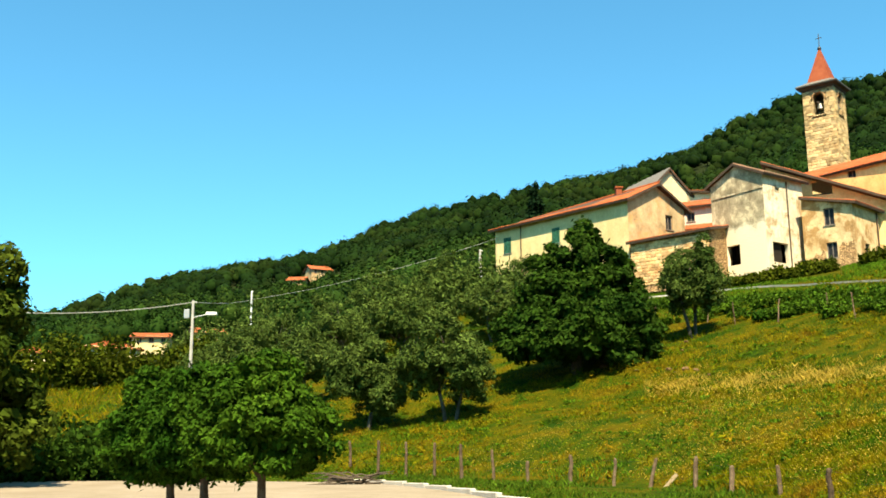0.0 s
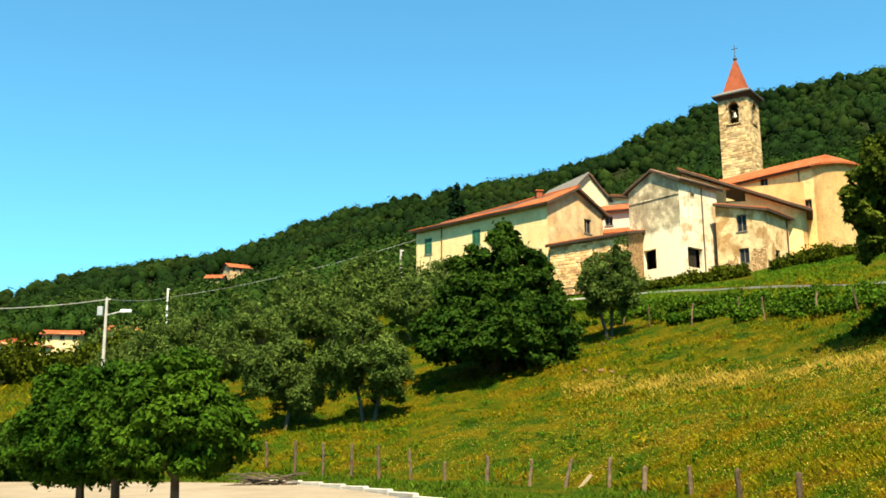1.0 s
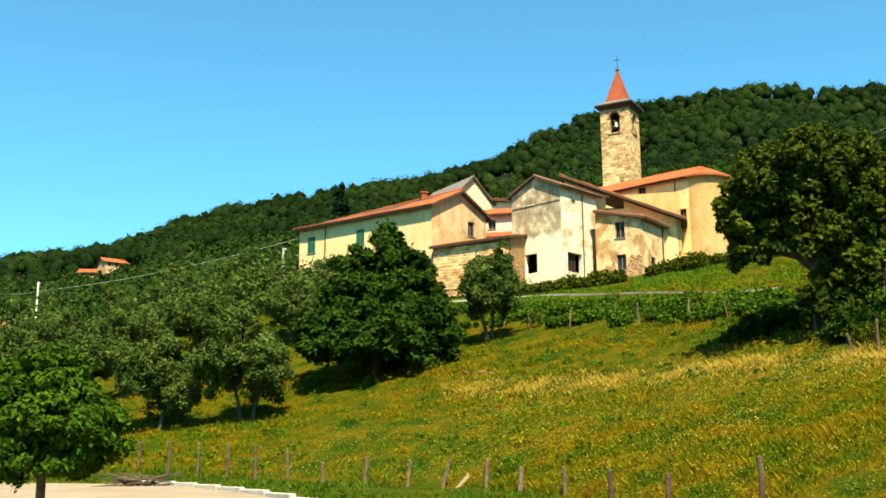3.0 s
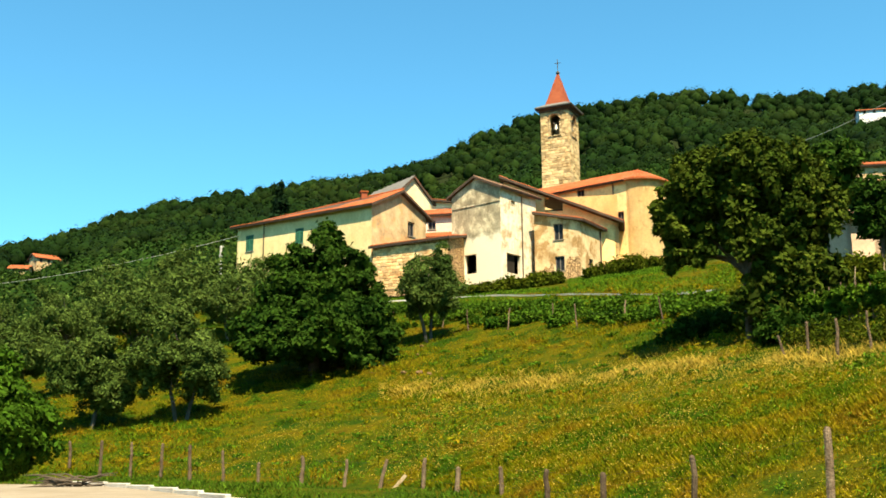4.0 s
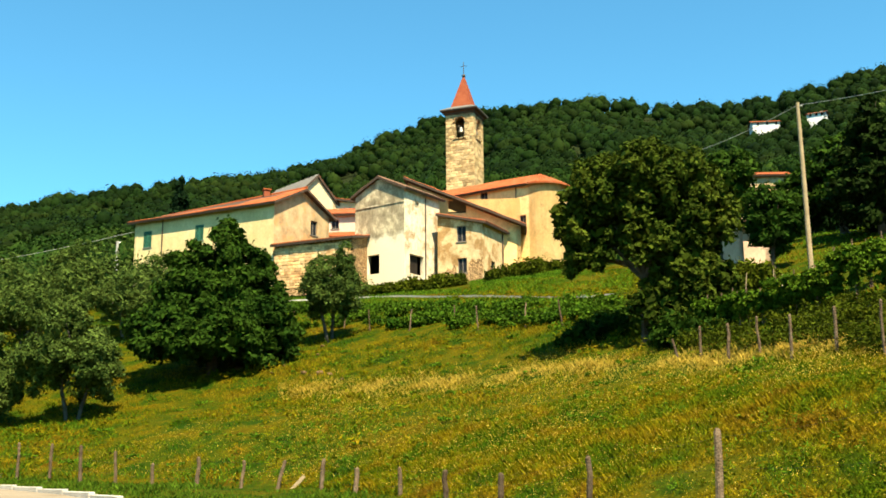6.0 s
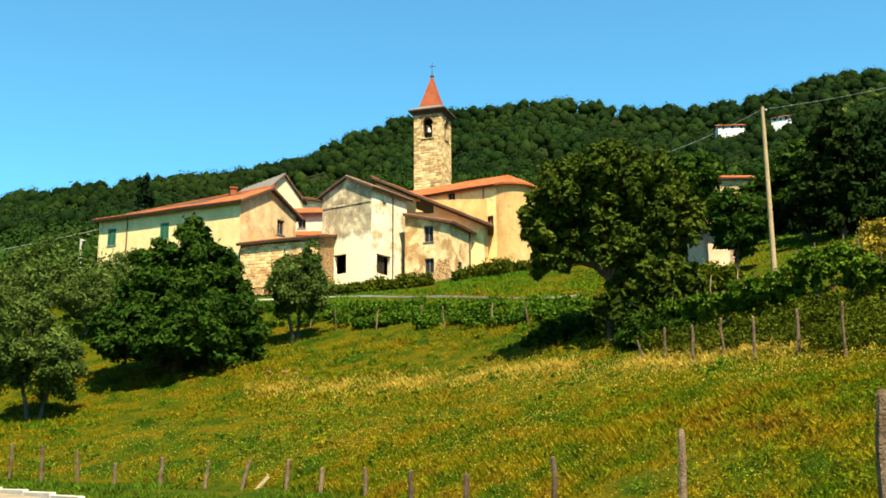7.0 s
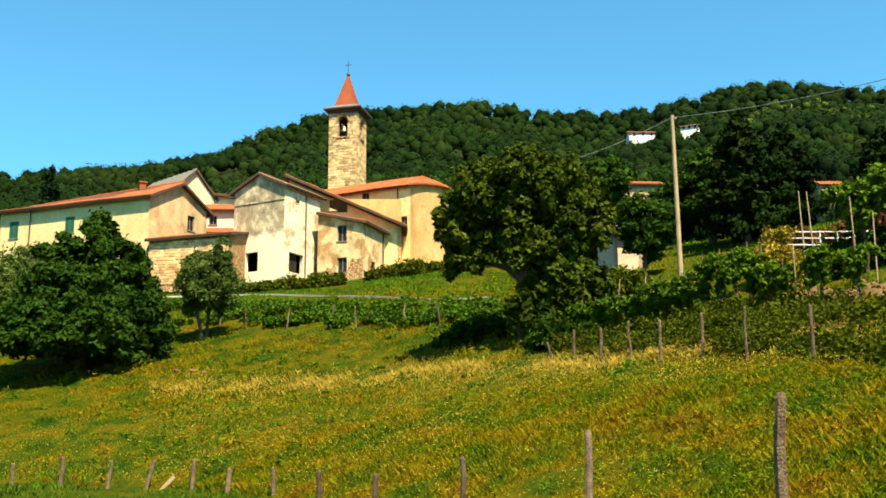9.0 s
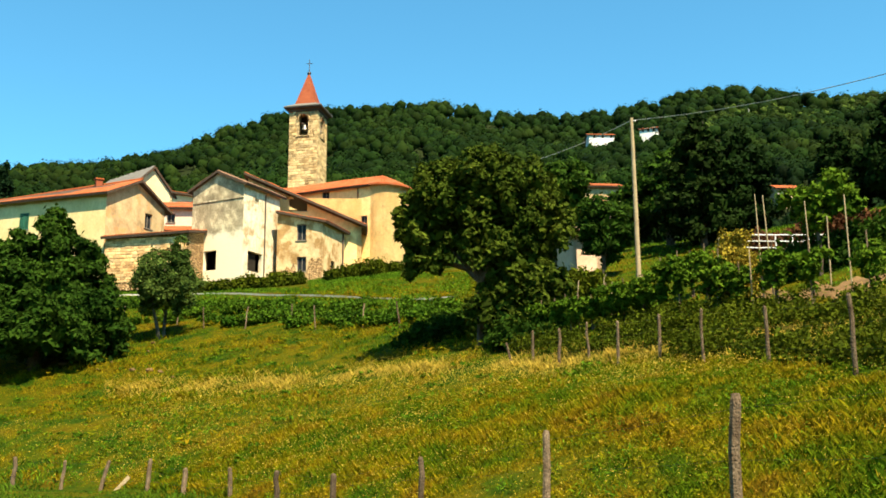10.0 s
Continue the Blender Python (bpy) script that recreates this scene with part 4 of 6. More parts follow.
# three round young trees beside the gravel lot
def lot_tree(az, r, seed, w, hgt, low):
    blobs = [(0, 0, low + hgt * 0.46, w * 0.92, w * 0.92, hgt * 0.42), (-w * 0.1, -w * 0.1, low + hgt * 0.74, w * 0.6, w * 0.6, hgt * 0.28),
             (-w * 0.48, w * 0.1, low + hgt * 0.34, w * 0.58, w * 0.66, hgt * 0.3), (w * 0.5, -0.1, low + hgt * 0.38, w * 0.56, w * 0.6, hgt * 0.32), (w * 0.15, -w * 0.5, low + hgt * 0.36, w * 0.55, w * 0.5, hgt * 0.3)]
    return tree("lot_tree", ground_at(az, r), low + 0.3, 0.085, blobs, 270, 125, 0.062, L_lot, M_bark, "young round-crowned broadleaf tree with bright green leaves", seed=seed, bough_r=0.23, limbs=8, group="young trees beside the lot", aspect=1.9)


lot_tree(8.6, 19.0, 11, 1.3, 2.2, 0.88)
lot_tree(11.6, 20.6, 12, 1.0, 1.95, 0.95)
lot_tree(13.3, 21.8, 13, 1.25, 2.35, 0.68)

# large dark fig-like tree on the slope
tree("broad_tree", ground_at(-8.4, 60.2, 0.9), 2.4, 0.34,
     [(0.2, 0, 3.7, 3.5, 3.2, 1.8), (-2.6, 0, 3.4, 1.8, 2.2, 1.5), (2.9, 0, 3.5, 1.8, 2.2, 1.6), (-1.2, 0, 5.3, 2.0, 2.0, 1.5), (1.8, 0, 5.4, 2.1, 2.0, 1.5), (0.6, 0, 7.2, 1.7, 1.6, 1.3), (1.0, 0, 8.7, 1.0, 1.0, 1.0),
      (2.6, 0, 7.4, 0.8, 0.8, 0.7), (-1.5, 0.2, 7.0, 1.0, 1.0, 0.8), (-0.9, 0, 8.0, 0.5, 0.5, 0.5), (0.4, -2.3, 2.4, 2.6, 1.4, 1.2), (-2.4, -1.6, 2.3, 1.5, 1.4, 1.0), (2.8, -1.4, 2.4, 1.5, 1.4, 1.0)],
     400, 120, 0.2, L_dark, M_bark, "large dark green broadleaf tree with dense low crown", bough_r=0.68, seed=21, limbs=14)


def olive(az, r, w, hgt, seed, boughs=95, per=95, leaf=0.10):
    g = random.Random(seed)
    blobs = [(0, 0, hgt * 0.60, w * 0.7, w * 0.7, hgt * 0.26)]
    for i in range(6):
        a = 2 * math.pi * (i + g.uniform(-0.3, 0.3)) / 6
        k = g.uniform(0.36, 0.5)
        blobs.append((math.cos(a) * w * 0.6, math.sin(a) * w * 0.6, hgt * g.uniform(0.30, 0.66), w * k, w * k, hgt * g.uniform(0.16, 0.23)))
    blobs.append((g.uniform(-0.3, 0.3) * w, 0, hgt * 0.86, w * 0.36, w * 0.36, hgt * 0.14))
    return tree("olive_tree", ground_at(az, r), hgt * 0.32, 0.10, blobs, boughs, per, leaf, L_olive, M_olivebark, "silvery green olive tree with gnarled stems on the slope", seed=seed, bough_r=0.48, limbs=8, stems=2, group="olive trees on the slope", aspect=2.3, flat=1.0)


olive(-1.5, 54.8, 2.6, 5.9, 31, 150, 150)
olive(3.2, 57.0, 2.1, 5.1, 32, 130, 130)
olive(-14.85, 62.2, 1.8, 5.9, 33, 120, 140)
olive(6.8, 66, 2.7, 5.0, 34)
olive(9.2, 68, 2.6, 4.6, 35)
olive(1.0, 70, 2.8, 5.2, 36)
olive(-3.9, 72, 2.7, 4.8, 37)
olive(-5.4, 79, 2.6, 4.8, 38)
olive(4.6, 78, 3.0, 5.2, 39)
olive(10.6, 80, 2.8, 5.0, 40)
olive(8.0, 88, 2.8, 5.6, 42)
olive(-1.2, 86, 2.9, 5.2, 41)
olive(2.3, 92, 2.9, 5.4, 43)

# big old cherry beside the vines
tree("cherry_tree", ground_at(-32.1, 42.6), 3.0, 0.2,
     [(-1.5, 0, 6.2, 1.5, 1.7, 1.5), (0, 0, 7.0, 1.8, 1.9, 1.3), (1.6, 0, 6.4, 1.6, 1.8, 1.5), (-1.9, 0.2, 4.9, 1.3, 1.6, 1.1), (0.2, 0.3, 5.3, 1.7, 1.8, 1.4), (2.4, 0, 4.9, 1.4, 1.6, 1.5),
      (0.5, -0.4, 3.8, 1.3, 1.4, 1.0), (1.5, -0.2, 3.1, 1.4, 1.5, 1.3), (2.5, 0, 2.2, 1.2, 1.4, 1.4), (1.2, -0.3, 1.5, 1.2, 1.2, 1.2), (0.2, -0.5, 1.4, 0.8, 0.7, 0.9), (-2.9, -0.3, 3.6, 0.4, 0.5, 0.9), (-2.0, -0.3, 3.4, 0.7, 0.6, 0.4), (-3.2, -0.2, 5.3, 0.5, 0.5, 0.9)],
     640, 62, 0.15, L_cherry, M_bark, "tall loose-crowned cherry tree in dark olive green leaf", bough_r=0.33, seed=51, limbs=18, flat=1.0, fill=0.2)

# tall trees beside and behind the cherry, and one at the lot's edge
tree("walnut_tree", ground_at(-42.6, 62), 2.0, 0.26,
     [(0, 0, 2.9, 2.6, 2.4, 1.9), (-1.8, 0.5, 2.4, 1.8, 2.0, 1.6), (2.0, 0, 2.5, 1.9, 2.0, 1.6), (0.4, 0, 4.4, 1.6, 1.6, 1.2)],
     120, 90, 0.22, L_dark, M_bark, "dense dark green tree behind the utility pole", bough_r=0.6, seed=61, limbs=10)
tree("walnut_tree", ground_at(-36.5, 58), 2.4, 0.22,
     [(0, 0, 4.6, 1.9, 2.0, 1.7), (0.2, 0.5, 5.8, 1.3, 1.3, 1.1), (-1.3, 0, 3.6, 1.6, 1.8, 1.9)],
     110, 90, 0.22, L_dark, M_bark, "dense dark green tree behind the cherry", bough_r=0.6, seed=62, limbs=10)
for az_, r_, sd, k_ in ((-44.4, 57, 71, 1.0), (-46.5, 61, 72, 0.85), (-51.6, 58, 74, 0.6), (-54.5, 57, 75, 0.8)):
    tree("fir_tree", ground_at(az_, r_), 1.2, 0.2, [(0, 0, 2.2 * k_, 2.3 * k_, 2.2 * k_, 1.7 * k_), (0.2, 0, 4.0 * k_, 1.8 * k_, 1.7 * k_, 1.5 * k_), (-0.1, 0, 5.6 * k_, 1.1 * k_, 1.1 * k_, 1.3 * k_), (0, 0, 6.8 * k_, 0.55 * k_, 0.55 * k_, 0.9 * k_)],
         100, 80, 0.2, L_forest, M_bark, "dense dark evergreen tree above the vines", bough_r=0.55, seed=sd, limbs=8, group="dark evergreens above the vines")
tree("fig_tree", ground_at(-50.2, 36.2), 1.9, 0.07,
     [(-0.4, 0, 2.5, 0.7, 0.6, 0.5), (0.5, 0, 2.9, 0.75, 0.6, 0.55), (0.0, 0, 2.0, 0.5, 0.5, 0.4), (0.9, 0, 2.3, 0.45, 0.45, 0.4)],
     70, 34, 0.14, L_vine, M_bark, "tall slender fig with bright green leaves by the rail", bough_r=0.3, seed=76, limbs=6, fill=0.05)
tree("plum_tree", ground_at(-38.95, r_at(-38.95, 10.0, 40)), 1.0, 0.12,
     [(0, 0, 2.6, 1.2, 1.2, 1.3), (0.5, 0, 1.9, 0.9, 0.9, 0.9), (-0.3, 0, 3.6, 0.8, 0.8, 0.7)],
     60, 80, 0.16, L_dark, M_bark, "small dark plum tree before the pale house", bough_r=0.4, seed=65, limbs=7)
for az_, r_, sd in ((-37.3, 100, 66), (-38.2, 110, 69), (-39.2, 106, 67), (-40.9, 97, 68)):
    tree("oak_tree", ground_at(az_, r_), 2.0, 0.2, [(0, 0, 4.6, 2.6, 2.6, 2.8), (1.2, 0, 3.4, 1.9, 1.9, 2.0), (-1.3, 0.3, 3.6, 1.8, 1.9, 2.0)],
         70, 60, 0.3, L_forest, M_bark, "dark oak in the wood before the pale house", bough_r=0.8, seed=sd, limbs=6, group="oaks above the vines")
tree("poplar_tree", ground_at(23.4, 37), 2.0, 0.22,
     [(0, 0, 4.4, 1.6, 2.0, 2.2), (0.3, 0, 6.6, 1.1, 1.3, 1.5), (0.8, 0, 2.2, 1.7, 1.8, 1.5)],
     150, 100, 0.16, L_cherry, M_bark, "tall tree at the edge of the lot, leaves thinning", bough_r=0.5, seed=63, limbs=12)
tree("cypress_tree", ground_at(-6.4, 116), 1.2, 0.2,
     [(0, 0, 4.5, 1.2, 1.2, 4.0), (0, 0, 8.5, 0.9, 0.9, 3.6), (0, 0, 11.6, 0.5, 0.5, 2.0)],
     110, 50, 0.3, L_cypress, M_bark, "slender dark cypress behind the long house", bough_r=0.5, seed=64, limbs=3, flat=1.4)


# ---- the wooded mountain ----
def icosphere_arrays(sub):
    bm = bmesh.new()
    bmesh.ops.create_icosphere(bm, subdivisions=sub, radius=1)
    bm.verts.ensure_lookup_table()
    v = np.array([tuple(x.co) for x in bm.verts])
    f = np.array([[x.index for x in y.verts] for y in bm.faces])
    bm.free()
    return v, f


def crowns_stuff(name, centres, radii, label, material, seed, quads=60, leaf=0.75, squash=1.0, category="woods", sub=1, core_r=0.8):
    """Many far tree crowns as one mesh: a lumpy core each, wrapped in leaf sprays."""
    rng = np.random.default_rng(seed)
    v, f = icosphere_arrays(sub)
    n = len(centres)
    jit = 1 + rng.uniform(-0.25, 0.1, (n, len(v), 1))
    core = centres[:, None] + v[None] * jit * radii[:, None] * np.array((1, 1, squash)) * core_r
    tri = (f[None] + (np.arange(n) * len(v))[:, None, None]).reshape(-1, 3)
    k = quads
    d = rng.normal(0, 1, (n, k, 3))
    d[..., 2] += 0.45
    d /= np.linalg.norm(d, axis=2, keepdims=True)
    p = centres[:, None] + d * radii[:, None] * np.array((1, 1, squash)) * rng.uniform(core_r - 0.06, 0.98, (n, k, 1))
    nr = d + rng.normal(0, 0.42, (n, k, 3))
    nr /= np.linalg.norm(nr, axis=2, keepdims=True)
    t = np.cross(nr, rng.normal(0, 1, (n, k, 3)))
    t /= np.linalg.norm(t, axis=2, keepdims=True)
    b = np.cross(nr, t)
    s = leaf * rng.uniform(0.5, 1.2, (n, k, 1)) * (radii.mean(axis=1) / 3.5)[:, None, None]
    q = np.stack([p - t * s, p + b * s * 0.7, p + t * s * 0.9, p - b * s * 0.6], 2).reshape(-1, 3)
    verts = np.concatenate([core.reshape(-1, 3), q])
    nc = n * len(v)
    nq = n * k
    me = bpy.data.meshes.new(name)
    me.vertices.add(len(verts))
    me.vertices.foreach_set("co", verts.reshape(-1).astype(np.float32))
    loops = np.concatenate([tri.reshape(-1), nc + np.arange(nq * 4)]).astype(np.int32)
    me.loops.add(len(loops))
    me.loops.foreach_set("vertex_index", loops)
    starts = np.concatenate([np.arange(len(tri)) * 3, len(tri) * 3 + np.arange(nq) * 4]).astype(np.int32)
    me.polygons.add(len(starts))
    me.polygons.foreach_set("loop_start", starts)
    me.update(calc_edges=True)
    me.materials.append(material)
    return tagged(new(name, me), label, category, kind="stuff")


R_VALLEY, R_FARM, R_PINK, R_VILLA, R_HUT = r_at(16.7, 5.6), r_at(6.0, 10.1), r_at(-48.7, 13.4), r_at(-39, 17.0), r_at(-41.7, 17.2)
CLEAR = ((-58, 8, 0, 113), (-40.2, -37.2, 118, 136), (-60, -44.0, 0, 66), (-27.5, -3, 0, 117), (8, 40, 0, R_VALLEY + 12), (4.2, 7.6, R_FARM - 60, R_FARM + 10), (-50.0, -47.6, R_PINK - 50, R_PINK + 8), (-40.3, -37.8, R_VILLA - 34, R_VILLA + 9), (-42.5, -41.1, R_HUT - 34, R_HUT + 9))


def free(az, r):
    return not any(a < az < b and c < r < d for a, b, c, d in CLEAR)


def forest():
    rng = np.random.default_rng(5)
    near, far = [], []
    for _ in range(9600):
        r = math.sqrt(rng.uniform(85 ** 2, 440 ** 2))
        az = rng.uniform(-62, 28)
        if not free(az, r):
            continue
        x, y = polar(az, r)
        k = rng.uniform(1.9, 3.7)
        row = (x, y, k * 0.75, k, k, k * rng.uniform(0.85, 1.35))
        if r < 240:
            near.append(row)
        elif rng.random() < 0.9:
            far.append(row)
    # near trees beyond azimuth -41 get a much darker leaf than the rest
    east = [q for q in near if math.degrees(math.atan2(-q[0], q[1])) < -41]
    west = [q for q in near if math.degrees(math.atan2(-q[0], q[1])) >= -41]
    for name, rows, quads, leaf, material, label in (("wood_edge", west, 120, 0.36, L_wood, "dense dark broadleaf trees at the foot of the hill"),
                                                     ("east_wood", east, 100, 0.36, L_eastwood, "very dark trees on the lower hillside"),
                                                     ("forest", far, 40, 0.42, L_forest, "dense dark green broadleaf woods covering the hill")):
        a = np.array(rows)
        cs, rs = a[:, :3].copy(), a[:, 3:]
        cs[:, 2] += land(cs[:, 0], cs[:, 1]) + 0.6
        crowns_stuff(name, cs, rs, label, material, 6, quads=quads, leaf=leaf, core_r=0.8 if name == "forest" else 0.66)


forest()


def hill_olives():
    """Pale olive terraces high on the hillside."""
    g = random.Random(17)
    cs, rs = [], []
    for i in range(46):
        az = g.uniform(-54, -44.2)
        el = 17.6 + 0.5 * math.sin(az * 0.9) + g.uniform(-0.35, 0.35)
        x, y = polar(az, r_at(az, el))
        k = g.uniform(1.5, 2.4)
        cs.append((x, y, lz(x, y) + 4.4))
        rs.append((k, k, k * 0.9))
    crowns_stuff("hill_olives", np.array(cs), np.array(rs), "pale grey-green olives on high terraces", L_olive, 18, quads=70, leaf=0.5, core_r=0.7, category="olive trees")


hill_olives()


def thicket(name, spots, label, material, seed, leaf=0.16, per=26, clump=60, category="bushes", low=0.0):
    """A run of low bushes; spots: (x, y, radius, height)."""
    rng = np.random.default_rng(seed)
    pts, spread = [], []
    for x, y, rad, hgt in spots:
        z = lz(x, y) + low
        c = shell_points([(x, y, z + hgt * 0.45, rad, rad, hgt * 0.55)], clump, rng, 0.35)
        pts.append(c)
        spread += [min(rad, hgt) * 0.22] * clump
    return tagged(quads_mesh(name, leaf_cloud(np.concatenate(pts), np.array(spread), per, leaf, rng), material), label, category, kind="stuff")


def spots(az0, az1, r0, r1, n, rad, hgt, seed, jr=1.5):
    g = random.Random(seed)
    out = []
    for i in range(n):
        t = (i + g.uniform(-0.4, 0.4)) / max(1, n - 1)
        x, y = polar(az0 + (az1 - az0) * t, r0 + (r1 - r0) * t + g.uniform(-jr, jr))
        out.append((x, y, rad * g.uniform(0.7, 1.3), hgt * g.uniform(0.6, 1.3)))
    return out


R_RAIL = 38.0
def hedge_spots(seed, n):
    g = random.Random(seed)
    out = []
    for i in range(n):
        az = g.uniform(-30.5, -12.0)
        x, y = polar(az, r_at(az, g.uniform(7.6, 8.75), 40))
        out.append((x, y, g.uniform(0.7, 1.2), g.uniform(0.25, 0.6)))
    return out


# hedge of brambles under the lane, bushes at the houses' feet, undergrowth along the upper fence
thicket("bramble_hedge", hedge_spots(71, 95), "green bramble and vine hedge below the lane", L_hedge, 72, 0.13, 16, 30)
thicket("house_bushes", spots(-16.8, -21.8, 79.6, 78.4, 12, 0.9, 0.8, 73, 0.4) + spots(-23.8, -29.5, 80, 82, 12, 1.1, 0.9, 74, 0.8), "low bushes and ivy on the bank before the houses", L_bramble, 75, 0.16, 20, 40)
thicket("undergrowth", spots(-33.5, -38, 56, 48, 12, 1.1, 0.9, 76, 1.0), "tangled green undergrowth behind the upper fence", L_bramble, 78, 0.15, 22, 40)
def bank_spots(seed, n):
    g = random.Random(seed)
    out = []
    for i in range(n):
        az = g.uniform(-57, -33.5)
        r0 = float(np.interp(az, BROW_AZ, BROW_R)) + 0.7
        r1 = max(r0 + 1.5, r_at(az, 8.2, r0))
        x, y = polar(az, g.uniform(r0, r1))
        out.append((x, y, g.uniform(0.3, 0.85), g.uniform(0.15, 0.75)))
    return out


thicket("bank_undergrowth", bank_spots(91, 230), "low tangled greenery on the bank behind the fence", L_bramble, 92, 0.075, 15, 16)
def shade_spots(seed, n):
    g = random.Random(seed)
    out = []
    for i in range(n):
        az = g.uniform(-36.8, -28.0)
        x, y = polar(az, g.uniform(40.0, 43.0) if az < -33.4 else g.uniform(44.6, 48.5))
        out.append((x, y, g.uniform(0.5, 0.9), g.uniform(0.3, 0.9)))
    return out


def tuft_spots(seed, n):
    g = random.Random(seed)
    out = []
    while len(out) < n:
        az, r = g.uniform(-40, 2), g.uniform(28, 58)
        x, y = polar(az, r)
        d = float(foot_distance(np.array([x]), np.array([y]))[0])
        if d > 1 and (az > -32 or r < float(np.interp(az, BROW_AZ, BROW_R)) - 1):
            out.append((x, y, g.uniform(0.25, 0.8), g.uniform(0.06, 0.16)))
    return out


thicket("weed_tufts", tuft_spots(95, 110), "low green weed tufts scattered in the meadow", L_fresh, 96, 0.075, 12, 12)
thicket("terrace_hedge", spots(-45.6, -56, R_RAIL - 0.9, R_RAIL - 0.9, 28, 0.7, 1.0, 97, 0.2), "dark clipped hedge under the terrace rail", L_dark, 98, 0.14, 18, 40)
# these dark shrubs are added to deepen the shadow under the cherry
thicket("shade_mass_shrubs", shade_spots(79, 44), "dark shrubs added to stand in for the cherry's black shade", L_dark, 80, 0.16, 22, 36)
thicket("olive_scrub", spots(-6, 12, 80, 96, 26, 2.6, 3.2, 81, 7), "grey-green scrub and young olives on the upper slope", L_olive, 82, 0.22, 22, 54)
thicket("grove_scrub", spots(13, 7.5, 104, 108, 13, 2.3, 7.0, 99, 3), "young olives and scrub below the hill", L_olive, 100, 0.2, 22, 54)
thicket("valley_hedge", spots(9, 26, 98, 96, 22, 2.2, 4.0, 83, 4), "hedge and orchard bushes at the far field's edge", L_bramble, 84, 0.28, 22, 50)
# added dark leaves here take the place of a tree's shadow on the ground
thicket("bank_shade_bushes", spots(17, 26, 43, 42, 9, 1.5, 1.6, 85, 1.0), "dark bushes standing in for tree shadow on the bank beside the lot", L_dark, 86, 0.17, 26, 70)
thicket("red_hedge", spots(-46.2, -53, R_RAIL + 2, R_RAIL + 0.8, 20, 0.6, 0.9, 87, 0.15), "reddish brown hedge along the terrace rail", L_red, 88, 0.13, 24, 44, low=0.5)
thicket("yellow_bush", [(*polar(-45.8, 35.8), 0.55, 2.6), (*polar(-46.3, 35.8), 0.5, 2.4)], "bush in yellow leaf beside the vines", L_yellow, 90, 0.075, 60, 70)


# ---- lane, lot, kerb ----
def strip(name, path, width, material, lift, label, category):
    """A road ribbon on the land; path: list of (x, y)."""
    verts, faces = [], []
    pts = [Vector(p) for p in path]
    for i, p in enumerate(pts):
        d = (pts[min(i + 1, len(pts) - 1)] - pts[max(i - 1, 0)]).normalized()
        n = Vector((-d.y, d.x))
        zc = min(lz(*(p + n * width * s)) for s in (-0.5, 0.5))
        for s in (-0.5, 0.5):
            q = p + n * width * s
            verts.append((q.x, q.y, zc + lift))
        for s in (0.5, -0.5):
            q = p + n * width * s
            verts.append((q.x, q.y, zc - 1.2))
    for i in range(len(pts) - 1):
        a, b = i * 4, i * 4 + 4
        for k in range(4):
            faces.append((a + k, b + k, b + (k + 1) % 4, a + (k + 1) % 4))
    return tagged(link_mesh(name, verts, faces, material), label, category, kind="structure")


LANE_AZ, LANE_R = (-31, -30, -26, -22, -18, -16, -14, -12, -9), (56.3, 57.5, 62, 68, 76, 78.5, 80, 81, 82)


def lane_line(out):
    """Points along the lane, set back by out metres from its lower edge."""
    azs = np.arange(-9.5, -30.6, -0.5)
    rs = np.convolve(np.pad(np.interp(azs, LANE_AZ, LANE_R), 3, mode="edge"), np.ones(7) / 7, "valid")
    return [polar(a, r + out) for a, r in zip(azs, rs)]


strip("lane", lane_line(1.3), 2.2, M_asphalt, -0.35, "narrow grey lane before the houses", "road")
strip("lane_kerb", lane_line(0.0), 0.2, M_kerb, 0.12, "pale concrete kerb along the lane", "kerb")


def gravel_lot():
    azs = np.arange(-16, 70, 0.6)
    lim = np.interp(azs, (-16, -9, -5, -2.3, 2.9, 9, 16, 25, 40, 70), (14, 20, 25.5, 30.3, 37.8, 39.8, 41.2, 41.5, 42, 40))
    verts, faces = [], []
    k = 14
    for a, m in zip(azs, lim):
        for j in range(k):
            r = 0.5 + (m - 0.5) * j / (k - 1)
            x, y = polar(a, r)
            verts.append((x, y, lz(x, y) + 0.025))
    for i in range(len(azs) - 1):
        for j in range(k - 1):
            p = i * k + j
            faces.append((p, p + 1, p + k + 1, p + k))
    tagged(link_mesh("gravel_lot", verts, faces, M_gravel), "pale gravel parking lot in full sun", "parking lot", kind="structure")
    kerb = new("kerb")
    tagged(kerb, "low stone kerb at the lot's edge", "kerb", kind="structure")
    me = None
    a = 4.2
    while a > -8:
        r = float(np.interp(a, (-16, -9, -5, -2.3, 2.9, 9), (14, 20, 25.5, 30.3, 37.8, 39.8))) + 0.1
        a2 = a - 1.15 * 57.3 / r * 0.62
        r2 = float(np.interp(a2, (-16, -9, -5, -2.3, 2.9, 9), (14, 20, 25.5, 30.3, 37.8, 39.8))) + 0.1
        p, q = Vector(polar(a, r)), Vector(polar(a2, r2))
        d = q - p
        ob = box("kerb_stone", (0.01, -0.09, -0.15), (0.99, 0.09, 0.13), M_kerb, kerb, None, 0.02) if me is None else new("kerb_stone", me)
        me = ob.data
        ob.parent = kerb
        ob.matrix_local = Matrix.Translation((p.x, p.y, lz(p.x, p.y))) @ Matrix.Rotation(math.atan2(d.y, d.x), 4, "Z") @ Matrix.Diagonal((d.length, 1, 1, 1))
        a = a2


gravel_lot()


